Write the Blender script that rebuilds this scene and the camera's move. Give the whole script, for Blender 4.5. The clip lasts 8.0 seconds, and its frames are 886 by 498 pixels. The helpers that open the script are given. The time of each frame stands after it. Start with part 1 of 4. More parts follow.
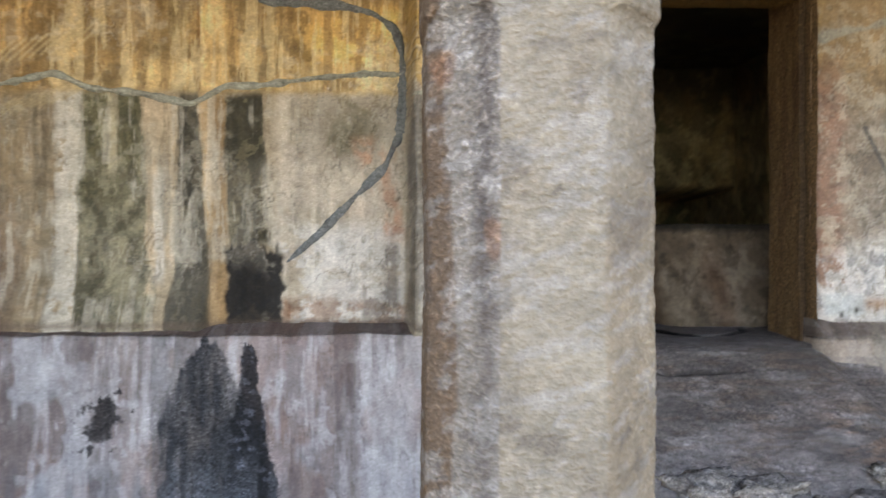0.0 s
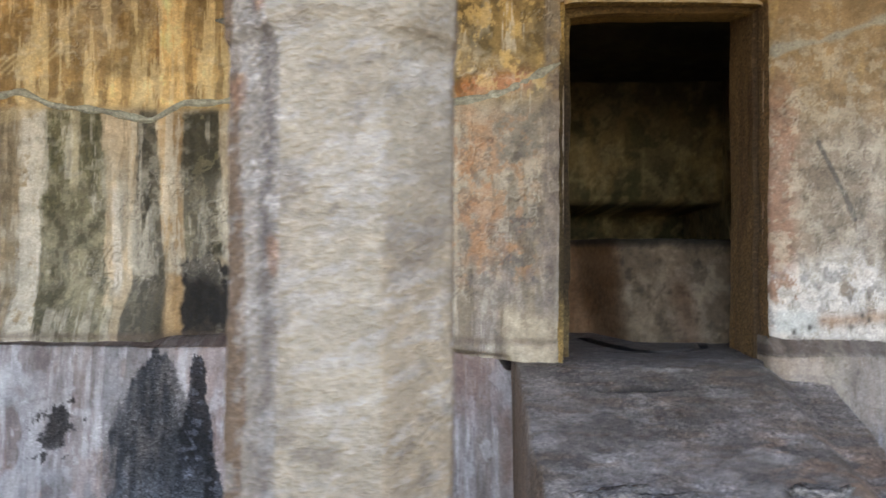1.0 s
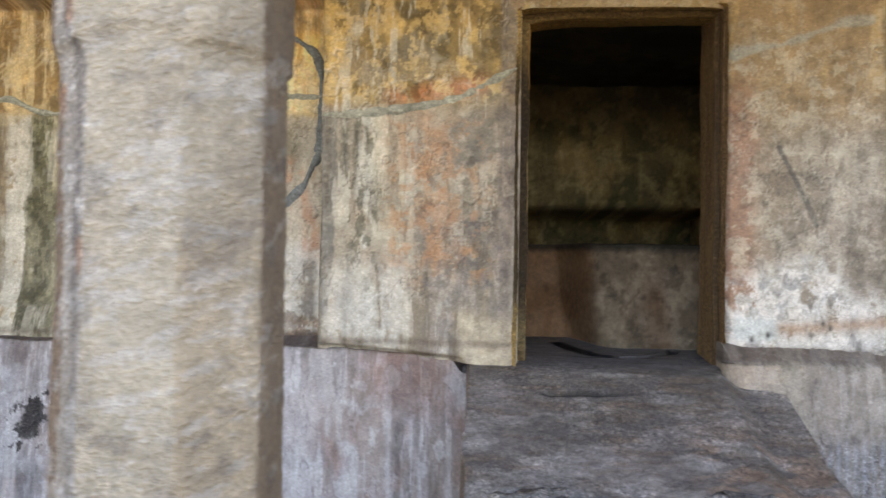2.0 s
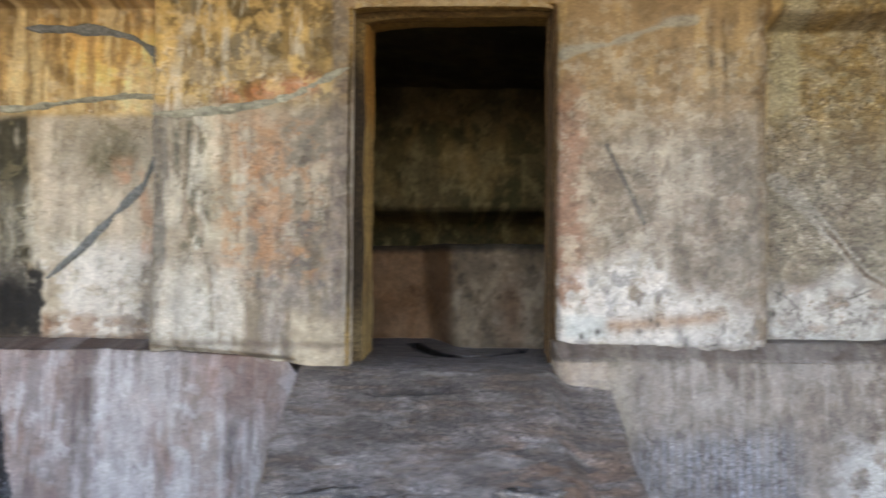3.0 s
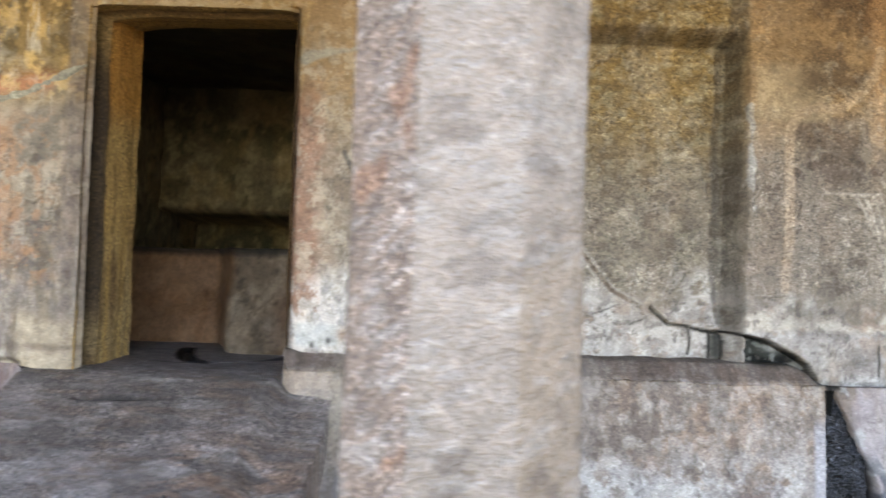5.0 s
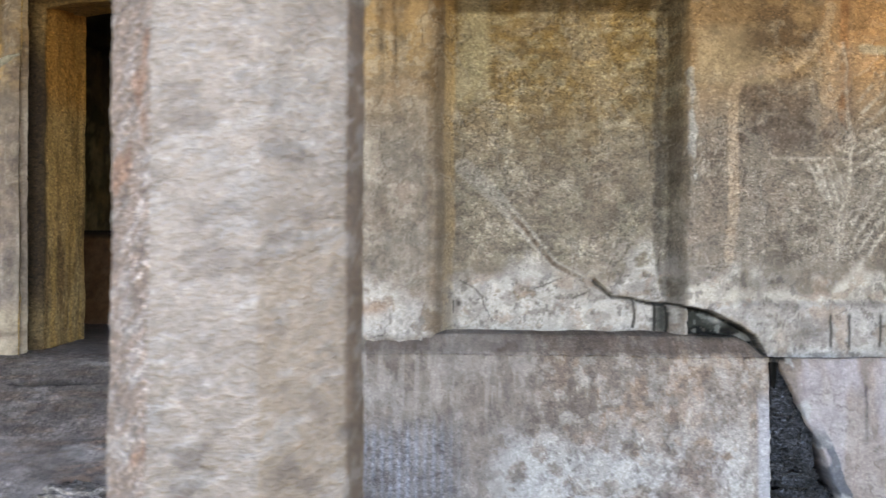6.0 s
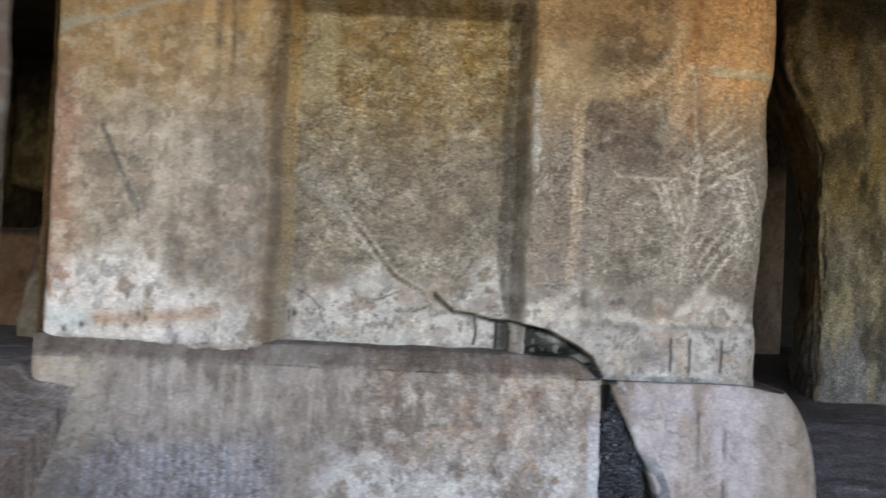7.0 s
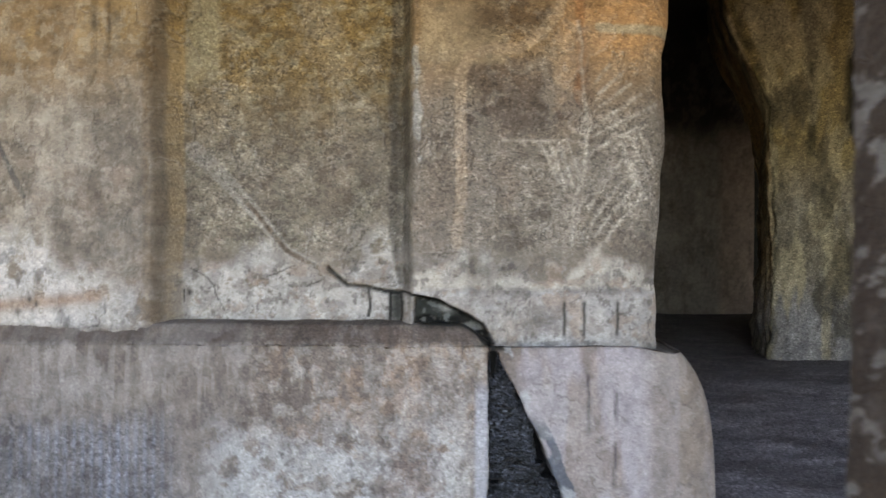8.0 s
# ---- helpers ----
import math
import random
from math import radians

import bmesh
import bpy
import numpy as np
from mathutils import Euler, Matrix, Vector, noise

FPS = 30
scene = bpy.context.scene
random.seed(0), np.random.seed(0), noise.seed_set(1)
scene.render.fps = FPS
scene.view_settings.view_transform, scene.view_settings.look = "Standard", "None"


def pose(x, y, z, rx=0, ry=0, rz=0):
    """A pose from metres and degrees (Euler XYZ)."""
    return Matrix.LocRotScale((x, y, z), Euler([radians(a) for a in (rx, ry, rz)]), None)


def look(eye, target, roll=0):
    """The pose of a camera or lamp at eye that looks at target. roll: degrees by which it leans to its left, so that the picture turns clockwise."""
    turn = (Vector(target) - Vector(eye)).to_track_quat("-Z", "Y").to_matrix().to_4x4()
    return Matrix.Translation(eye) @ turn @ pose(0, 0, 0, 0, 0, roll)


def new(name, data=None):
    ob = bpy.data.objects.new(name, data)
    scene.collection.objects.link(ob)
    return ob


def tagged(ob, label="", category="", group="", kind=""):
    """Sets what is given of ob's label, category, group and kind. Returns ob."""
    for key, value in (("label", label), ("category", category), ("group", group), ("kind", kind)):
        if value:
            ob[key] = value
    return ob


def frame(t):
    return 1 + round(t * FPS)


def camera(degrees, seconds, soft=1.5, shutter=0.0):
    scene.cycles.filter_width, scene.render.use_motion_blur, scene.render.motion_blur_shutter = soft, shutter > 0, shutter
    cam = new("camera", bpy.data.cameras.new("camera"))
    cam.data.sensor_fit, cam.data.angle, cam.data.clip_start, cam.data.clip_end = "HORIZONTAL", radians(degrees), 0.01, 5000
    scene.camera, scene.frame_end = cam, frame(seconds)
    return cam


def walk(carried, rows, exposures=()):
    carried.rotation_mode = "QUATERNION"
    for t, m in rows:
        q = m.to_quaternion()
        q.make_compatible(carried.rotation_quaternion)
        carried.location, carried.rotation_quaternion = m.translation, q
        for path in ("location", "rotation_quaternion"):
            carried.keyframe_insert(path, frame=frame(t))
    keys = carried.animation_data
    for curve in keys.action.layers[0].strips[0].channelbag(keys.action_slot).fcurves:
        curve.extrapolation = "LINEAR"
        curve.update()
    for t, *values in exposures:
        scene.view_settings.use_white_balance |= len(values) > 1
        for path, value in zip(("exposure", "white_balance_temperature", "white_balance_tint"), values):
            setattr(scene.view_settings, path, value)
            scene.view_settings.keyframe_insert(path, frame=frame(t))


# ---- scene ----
cam = camera(57.5, 8.0, soft=1.5, shutter=0.6)
METRES, EYE, TILT, LEAN, TURN = 4.2, 1.4, 0.0, 0.0, -3.5
ROWS = [
    (0.0, 0.0, 0.0, 0.0, 0.0, 0.0, -0.0),
    (0.5, 0.0498, -0.0104, 0.0017, 3.86, -1.03, 1.0),
    (0.7, 0.0699, -0.009, 0.0014, 3.34, -0.13, 1.3),
    (1.0, 0.1017, -0.0044, 0.0019, 3.01, 0.89, -0.29),
    (1.2, 0.1227, -0.0034, 0.0021, 3.76, 0.95, -0.77),
    (2.3, 0.2501, -0.0076, 0.0021, 7.67, 1.3, -0.72),
    (2.5, 0.2792, -0.0056, 0.0016, 7.08, 1.48, -0.04),
    (3.0, 0.3501, 0.011, -0.0044, 4.72, 1.65, -0.38),
    (3.5, 0.4132, 0.0232, -0.0007, 2.85, 1.98, -0.36),
    (4.0, 0.4922, 0.0133, 0.0011, 5.84, 0.04, -0.25),
    (4.5, 0.5446, 0.0155, 0.0026, 6.83, 0.5, 1.27),
    (5.0, 0.6074, 0.0409, 0.002, 3.52, 2.1, -1.86),
    (5.2, 0.6313, 0.0482, 0.0027, 3.65, 1.62, -1.43),
    (6.3, 0.7486, 0.0667, 0.0128, 6.96, -0.39, -0.29),
    (6.5, 0.772, 0.0744, 0.0132, 5.93, -0.55, 0.63),
    (6.8, 0.8098, 0.0896, 0.0089, 4.2, -0.12, -0.82),
    (7.0, 0.836, 0.1012, 0.0067, 3.55, 1.27, -2.72),
    (7.5, 0.8998, 0.1201, 0.0065, 2.6, 0.43, 0.06),
    (8.0, 0.9732, 0.1173, 0.0069, 5.47, -0.63, -0.22),
]
walk(cam, [(t, pose(0, 0, EYE, TILT, LEAN, TURN) @ pose(METRES * x, METRES * y, METRES * z, 90 + pitch, roll, yaw)) for t, x, y, z, yaw, pitch, roll in ROWS],
     exposures=[(0.0, 3.33, 8100, 18), (2.5, 3.5, 8100, 18), (4.0, 3.5, 8100, 18), (5.0, 3.7, 8100, 18), (6.5, 3.44, 8100, 18), (8.0, 3.26, 8100, 18)])

# ---- light: soft daylight from the open front of the porch ----
world = bpy.data.worlds.new("sky")
scene.world = world
world.use_nodes = True
wn = world.node_tree.nodes
sky = wn.new("ShaderNodeTexSky")
sky.sky_type, sky.sun_disc = "NISHITA", False
sky.sun_elevation, sky.sun_rotation = radians(56), radians(5)
world.node_tree.links.new(sky.outputs["Color"], wn["Background"].inputs["Color"])
wn["Background"].inputs["Strength"].default_value = 0.15
sun = new("sun", bpy.data.lights.new("sun", "SUN"))
sun.data.energy, sun.data.angle, sun.data.color = 4.5, radians(0.6), (1.0, 0.95, 0.88)
sun.matrix_world = look((0.6, 6.0, 9.0), (0, 0, 0))


# ---- noise on arrays ----
def smooth(t):
    t = np.clip(t, 0, 1)
    return t * t * (3 - 2 * t)


def step(x, a, w):
    """0 below a, 1 above, over the width w."""
    return smooth((x - a) / w + 0.5)


def band(x, a, b, w):
    return step(x, a, w) * (1 - step(x, b, w))


def lattice(ix, iy, seed):
    h = (ix.astype(np.int64) * 374761393 + iy.astype(np.int64) * 668265263 + seed * 974634777) & 0x7FFFFFFF
    h = ((h ^ (h >> 13)) * 1274126177) & 0x7FFFFFFF
    h = ((h ^ (h >> 15)) * 668265263) & 0x7FFFFFFF
    return ((h ^ (h >> 16)) & 0xFFFF) / 65535.0


def vnoise(x, y, seed):
    ix, iy = np.floor(x), np.floor(y)
    fx, fy = smooth(x - ix), smooth(y - iy)
    a = lattice(ix, iy, seed) * (1 - fx) + lattice(ix + 1, iy, seed) * fx
    b = lattice(ix, iy + 1, seed) * (1 - fx) + lattice(ix + 1, iy + 1, seed) * fx
    return a * (1 - fy) + b * fy


def fbm(x, y, seed=0, octaves=4, rough=0.5):
    """Noise about 0, within about -0.5 to 0.5."""
    total, amp, norm = 0.0, 1.0, 0.0
    for k in range(octaves):
        total = total + amp * vnoise(x * 2.03 ** k + 17.3 * k, y * 2.03 ** k - 9.1 * k, seed + 31 * k)
        norm += amp
        amp *= rough
    return total / norm - 0.5


def rgb(r, g, b):
    """Linear colour from display values 0 to 255."""
    c = np.array([r, g, b]) / 255.0
    return np.where(c <= 0.04045, c / 12.92, ((c + 0.055) / 1.055) ** 2.4)


def flakes(x, z, seed, scale=6.0):
    """Edges of thin spalled flakes: (raised areas 0 or 1, edge lines, where they occur)."""
    wx, wz = x + 0.03 * fbm(x * 11, z * 11, seed + 1, 4), z + 0.03 * fbm(x * 11, z * 11, seed + 2, 4)
    n = fbm(wx * scale, wz * scale * 0.8, seed, 4, 0.55)
    m = fbm(wx * scale * 2.3, wz * scale * 1.7, seed + 3, 4, 0.55)
    gate = step(fbm(x * 1.7, z * 1.9, seed + 4, 3), -0.06, 0.12)
    up = step(n, 0.04, 0.012) + 0.6 * step(m, 0.1, 0.014)
    line = np.maximum(np.exp(-((n - 0.04) / 0.009) ** 2), 0.8 * np.exp(-((m - 0.1) / 0.012) ** 2)) * gate
    return up * gate, line * np.clip(0.55 + 2.2 * fbm(x * 8, z * 8, seed + 5, 3), 0, 1)


class Stone:
    """Mineral colours laid over one another on a sheet of stone."""

    def __init__(self, x, z, base):
        self.x, self.z = x, z
        self.c = np.broadcast_to(rgb(*base), x.shape + (3,)).copy()

    def over(self, mask, colour, amount=1.0):
        m = np.clip(mask * amount, 0, 1)[..., None]
        self.c = self.c * (1 - m) + rgb(*colour) * m

    def patches(self, scale_x, scale_z, seed, level, colour, amount=1.0, soft=0.12, where=1.0):
        n = fbm(self.x * scale_x, self.z * scale_z, seed, 5, 0.55)
        self.over(step(n, level, soft) * where, colour, amount)

    def dull(self, amount, gain=1.0):
        """Take some of the colour out, and set the overall lightness."""
        lum = self.c @ np.array([0.25, 0.6, 0.15])
        self.c = (self.c * (1 - amount) + lum[..., None] * amount * np.array([1.0, 0.99, 1.04])) * gain

    def shade(self, factor):
        self.c = self.c * factor[..., None]


def along(x, z, pts):
    """Distance from a polyline of (x, z) points, and how far along it."""
    best, far = np.full(x.shape, 9.0), np.zeros(x.shape)
    for k, ((ax, az), (bx, bz)) in enumerate(zip(pts, pts[1:])):
        ux, uz = bx - ax, bz - az
        t = np.clip(((x - ax) * ux + (z - az) * uz) / (ux * ux + uz * uz), 0, 1)
        d = np.hypot(x - ax - t * ux, z - az - t * uz)
        far = np.where(d < best, (k + t) / (len(pts) - 1), far)
        best = np.minimum(best, d)
    return best, far


# ---- materials ----
def stone_material(name, grain=70.0, speck=0.5, relief=0.35, rough=0.88, tone=True, colour=(0.3, 0.28, 0.25), spec=0.25, strokes=0.0, flecks=0.0):
    """Weathered stone: tone from the sheet, mineral grain and pitting from noise."""
    mat = bpy.data.materials.new(name)
    mat.use_nodes = True
    nt = mat.node_tree
    n, link = nt.nodes, nt.links.new
    bsdf = n["Principled BSDF"]
    coord = n.new("ShaderNodeTexCoord")
    if tone:
        src = n.new("ShaderNodeAttribute")
        src.attribute_name = "tone"
        colour_out = src.outputs["Color"]
    else:
        src = n.new("ShaderNodeRGB")
        src.outputs[0].default_value = (*[0.46 * c for c in colour], 1)
        colour_out = src.outputs[0]
    fine = n.new("ShaderNodeTexNoise")
    fine.inputs["Scale"].default_value, fine.inputs["Detail"].default_value, fine.inputs["Roughness"].default_value = grain, 6, 0.7
    coarse = n.new("ShaderNodeTexNoise")
    coarse.inputs["Scale"].default_value, coarse.inputs["Detail"].default_value, coarse.inputs["Roughness"].default_value = grain / 6, 8, 0.65
    for tex in (fine, coarse):
        link(coord.outputs["Object"], tex.inputs["Vector"])
    mix = n.new("ShaderNodeMath")
    mix.operation = "ADD"
    link(fine.outputs[0], mix.inputs[0])
    link(coarse.outputs[0], mix.inputs[1])
    ramp = n.new("ShaderNodeMapRange")
    ramp.inputs["From Min"].default_value, ramp.inputs["From Max"].default_value = 0.65, 1.35
    ramp.inputs["To Min"].default_value, ramp.inputs["To Max"].default_value = 1 - speck, 1 + speck
    link(mix.outputs[0], ramp.inputs["Value"])
    mul = n.new("ShaderNodeVectorMath")
    mul.operation = "SCALE"
    link(colour_out, mul.inputs[0])
    link(ramp.outputs[0], mul.inputs["Scale"])
    base = mul.outputs[0]

    def scaled(tint, value, lo, hi, gain):
        """The tint made lighter or darker where the value passes from lo to hi."""
        pick = n.new("ShaderNodeMapRange")
        pick.inputs["From Min"].default_value, pick.inputs["From Max"].default_value = lo, hi
        pick.inputs["To Min"].default_value, pick.inputs["To Max"].default_value = 0.0, gain
        link(value, pick.inputs["Value"])
        amount = n.new("ShaderNodeMath")
        amount.operation = "MULTIPLY_ADD"
        link(pick.outputs[0], amount.inputs[0])
        if tone:
            link(src.outputs["Alpha"], amount.inputs[1])
        else:
            amount.inputs[1].default_value = 1.0
        amount.inputs[2].default_value = 1.0
        more = n.new("ShaderNodeVectorMath")
        more.operation = "SCALE"
        link(tint, more.inputs[0])
        link(amount.outputs[0], more.inputs["Scale"])
        return more.outputs[0]

    if flecks:
        flat = n.new("ShaderNodeMapping")
        flat.inputs["Scale"].default_value = (1.0, 1.0, 1.5)
        link(coord.outputs["Object"], flat.inputs["Vector"])
        # mineral specks, and chips' lit and dark sides as lighter and darker colour
        specks = ((40, 0.555, 0.6, flecks), (33, 0.555, 0.61, -0.6 * flecks), (85, 0.55, 0.62, 0.6 * flecks),
                  (66, 0.555, 0.58, 1.3 * flecks), (58, 0.555, 0.58, -1.1 * flecks))
        for scale, lo, hi, gain in specks:
            tex = n.new("ShaderNodeTexNoise")
            tex.inputs["Scale"].default_value, tex.inputs["Detail"].default_value = scale, 4
            tex.inputs["Distortion"].default_value = 0.6
            link(flat.outputs[0], tex.inputs["Vector"])
            base = scaled(base, tex.outputs[0], lo, hi, gain)
    if strokes:
        turn = n.new("ShaderNodeMapping")
        turn.inputs["Rotation"].default_value = (0.25, 0.32, 0.0)
        turn.inputs["Scale"].default_value = (75, 75, 112)
        link(coord.outputs["Object"], turn.inputs["Vector"])
        cuts = n.new("ShaderNodeTexNoise")
        cuts.inputs["Scale"].default_value, cuts.inputs["Detail"].default_value = 1.0, 3
        link(turn.outputs[0], cuts.inputs["Vector"])
        base = scaled(base, cuts.outputs[0], 0.54, 0.64, 0.75)
        base = scaled(base, cuts.outputs[0], 0.46, 0.36, -0.28)
    link(base, bsdf.inputs["Base Color"])
    height = mix.outputs[0]
    if strokes:
        sharp = n.new("ShaderNodeMapRange")
        sharp.inputs["From Min"].default_value, sharp.inputs["From Max"].default_value = 0.3, 0.72
        sharp.inputs["To Max"].default_value = strokes
        link(cuts.outputs[0], sharp.inputs["Value"])
        both = n.new("ShaderNodeMath")
        both.operation = "ADD"
        link(mix.outputs[0], both.inputs[0])
        link(sharp.outputs[0], both.inputs[1])
        height = both.outputs[0]
    bump = n.new("ShaderNodeBump")
    bump.inputs["Strength"].default_value, bump.inputs["Distance"].default_value = relief, 0.012
    link(height, bump.inputs["Height"])
    link(bump.outputs[0], bsdf.inputs["Normal"])
    bsdf.inputs["Roughness"].default_value = rough
    bsdf.inputs["Specular IOR Level"].default_value = spec
    return mat


WALL = stone_material("weathered_rock", 45, 0.15, 0.55, flecks=0.34)
BENCH = stone_material("worn_bench_rock", 40, 0.15, 0.45, 0.8, flecks=0.3)
FLOOR = stone_material("trodden_rock_floor", 45, 0.4, 0.6, 0.6, flecks=0.4)
SHAFT = stone_material("dressed_sandstone", 75, 0.28, 0.6, 0.8, strokes=0.85, flecks=0.18)
CELL = stone_material("cell_rock", 30, 0.5, 0.5, 0.9)
CEMENT = stone_material("cement_mortar", 40, 0.6, 0.7, 0.9, False, (0.6, 0.58, 0.46), flecks=0.15)
CEMENT_DARK = stone_material("dark_cement_mortar", 40, 0.6, 0.7, 0.9, False, (0.32, 0.335, 0.33), flecks=0.2)
# pale flecks put the broken stone's glints into its colour
SLATE = stone_material("black_slate", 70, 1.2, 1.0, 0.4, False, (0.07, 0.078, 0.095), 0.5, strokes=1.5, flecks=0.9)
# near-black colour standing in for deep shade
SHADE_BLACK = stone_material("shade_black_rock", 20, 0.5, 0.6, 0.95, False, (0.05, 0.048, 0.04))
RUBBLE = stone_material("pale_rubble", 40, 0.4, 0.6, 0.9, False, (0.4, 0.355, 0.32), flecks=0.4)
RUBBLE_DARK = stone_material("grey_rubble", 40, 0.4, 0.6, 0.9, False, (0.2, 0.18, 0.17), flecks=0.4)
MASS = stone_material("plain_rock", 8, 0.4, 0.5, 0.95, False, (0.32, 0.27, 0.2))


# ---- building helpers ----
def mesh_object(name, mesh, material, parent=None):
    mesh.materials.append(material)
    ob = new(name, mesh)
    if parent:
        ob.parent = parent
    return ob


def sheet(name, X, Y, Z, tone, material, keep=None, parent=None, closed=False):
    """A grid of points as one smooth stone surface; tone gives its mineral colour and, fourth, how speckled it is."""
    nv, nu = X.shape
    mesh = bpy.data.meshes.new(name)
    co = np.stack([X, Y, Z], -1).reshape(-1, 3).astype(np.float32)
    idx = np.arange(nv * nu).reshape(nv, nu)
    if closed:
        idx = np.concatenate([idx, idx[:, :1]], 1)
    quads = np.stack([idx[:-1, :-1], idx[:-1, 1:], idx[1:, 1:], idx[1:, :-1]], -1)
    quads = quads[keep[:, :quads.shape[1]]] if keep is not None else quads.reshape(-1, 4)
    used = np.zeros(nv * nu, bool)
    used[quads] = True
    back = np.cumsum(used) - 1
    co, quads = co[used], back[quads]
    mesh.vertices.add(len(co))
    mesh.vertices.foreach_set("co", co.ravel())
    mesh.loops.add(quads.size)
    mesh.loops.foreach_set("vertex_index", quads.ravel().astype(np.int32))
    mesh.polygons.add(len(quads))
    mesh.polygons.foreach_set("loop_start", np.arange(0, quads.size, 4, dtype=np.int32))
    mesh.polygons.foreach_set("use_smooth", np.ones(len(quads), bool))
    attr = mesh.attributes.new("tone", "FLOAT_COLOR", "POINT")
    rgba = np.ones((len(co), 4), np.float32)
    rgba[:, :3] = np.clip(tone[..., :3].reshape(-1, 3)[used] * 0.46, 0.003, 0.62)
    if tone.shape[-1] == 4:
        rgba[:, 3] = tone[..., 3].ravel()[used]
    attr.data.foreach_set("color", rgba.ravel())
    mesh.update(calc_edges=True)
    mesh.validate()
    return mesh_object(name, mesh, material, parent)


def grid(u0, u1, v0, v1, du, dv=None):
    dv = dv or du
    return np.meshgrid(np.linspace(u0, u1, int(round((u1 - u0) / du)) + 1), np.linspace(v0, v1, int(round((v1 - v0) / dv)) + 1))


def block(name, lo, hi, material, parent=None, bevel=0.02):
    bm = bmesh.new()
    bmesh.ops.create_cube(bm, size=1)
    for v in bm.verts:
        v.co = [lo[k] + (v.co[k] + 0.5) * (hi[k] - lo[k]) for k in range(3)]
    if bevel:
        bmesh.ops.bevel(bm, geom=bm.edges[:], offset=bevel, segments=2, affect="EDGES")
    mesh = bpy.data.meshes.new(name)
    bm.to_mesh(mesh)
    bm.free()
    return mesh_object(name, mesh, material, parent)


def rough_stone(name, at, size, seed, material, parent=None, cuts=4, amount=0.3, square=0.6):
    """An angular stone, its sides uneven."""
    bm = bmesh.new()
    bmesh.ops.create_icosphere(bm, subdivisions=cuts, radius=0.5)
    for v in bm.verts:
        p = v.co.copy()
        p = Vector([math.copysign(abs(c * 2) ** square, c) / 2 for c in p])
        p *= 1 + amount * noise.fractal(p * 2.2 + Vector((seed * 3.7, seed, 0)), 0.6, 2.0, 5)
        v.co = Vector(at) + Vector([p[k] * size[k] for k in range(3)])
    for f in bm.faces:
        f.smooth = True
    mesh = bpy.data.meshes.new(name)
    bm.to_mesh(mesh)
    bm.free()
    return mesh_object(name, mesh, material, parent)


# ---- the shape of the back wall: depth of its face at (x, z) ----
DOOR_L, DOOR_R, DOOR_TOP = 0.99, 1.885, 2.555


def wall_depth(x, z):
    wob = 0.02 * fbm(x * 1.3, z * 1.7, 5, 3)
    xs = x + 0.018 * fbm(x * 0 + 3, z * 3.0, 9, 4)
    y = np.full(x.shape, 3.5)
    in_left = (1 - step(xs, 0.075, 0.05)) * (1 - step(z + 0.02 * fbm(x * 3, z, 2), 2.66, 0.06))
    y = y + in_left * 0.255
    y = y - 0.12 * in_left * (1 - step(x, -0.83, 0.1)) * (1 - smooth((z - 1.04) / 0.3))
    y = y + band(xs, 0.1, 0.55, 0.4) * 0.03
    in_right = step(xs, 2.835, 0.09) * (1 - step(xs, 3.845, 0.07)) * (1 - step(z, 2.52, 0.05))
    y = y + in_right * 0.185
    groove = np.exp(-((xs - 3.81 - 0.05 * smooth((1.5 - z) / 0.5)) / 0.035) ** 2) * step(z, 1.22, 0.1)
    y = y + groove * 0.02
    y = y + step(x, 3.85, 0.05) * (0.02 + 0.17 * np.clip(x - 3.85, 0, 1.2))
    # base course under the end panel
    y = y - step(x, 3.98, 0.06) * (1 - step(z, 1.225 + 0.015 * fbm(x * 6, z, 4), 0.025)) * 0.022
    # worn joint at the foot of the door piers
    y = y + band(x, 0.1, 0.74, 0.06) * np.exp(-((z - 1.03 + 0.08 * (x - 0.1)) / 0.016) ** 2) * 0.06
    y = y + 0.3 * (1 - step(x, 0.785, 0.02)) * (1 - step(z, 1.012 - 0.075 * np.clip(x - 0.1, 0, 1), 0.02))
    # rounded arrises beside the door and at the wall's end
    y = y + 0.05 * (np.exp(-np.abs(x - DOOR_L) / 0.025) * (x < 1.4) + np.exp(-np.abs(x - DOOR_R) / 0.025) * (x > 1.4)) * (z < DOOR_TOP + 0.03)
    y = y + 0.10 * np.exp((x - 4.93) / 0.05) * (x > 4.5)
    return y + wob


def chisel_strokes():
    """Strokes of the herringbone on the end panel, each from (x, z) to (x, z)."""
    out = [((4.554, 2.38), (4.576, 2.1)), ((4.576, 2.1), (4.595, 1.87)), ((4.595, 1.87), (4.588, 1.73)), ((4.588, 1.73), (4.538, 1.57)), ((4.538, 1.57), (4.532, 1.41)),
           ((4.24, 1.841), (4.564, 1.848)), ((4.626, 1.87), (4.883, 2.012)), ((4.626, 1.815), (4.828, 1.915)), ((4.751, 1.79), (4.815, 1.662))]
    for k in range(4):
        out.append(((4.403 + 0.037 * k, 1.832), (4.478 + 0.03 * k, 1.668 - 0.04 * k + 0.017 * k * k)))
        out.append(((4.667 - 0.012 * k, 1.938 + 0.054 * k), (4.82 - 0.043 * k, 2.051 + 0.039 * k)))
        out.append(((4.607 + 0.012 * k, 1.558 - 0.055 * k), (4.745 + 0.031 * k, 1.777 - 0.05 * k)))
    for k in range(3):
        out.append(((4.723 + 0.032 * k, 1.858 + 0.025 * k), (4.837 + 0.018 * k, 1.628 + 0.065 * k)))
    return out


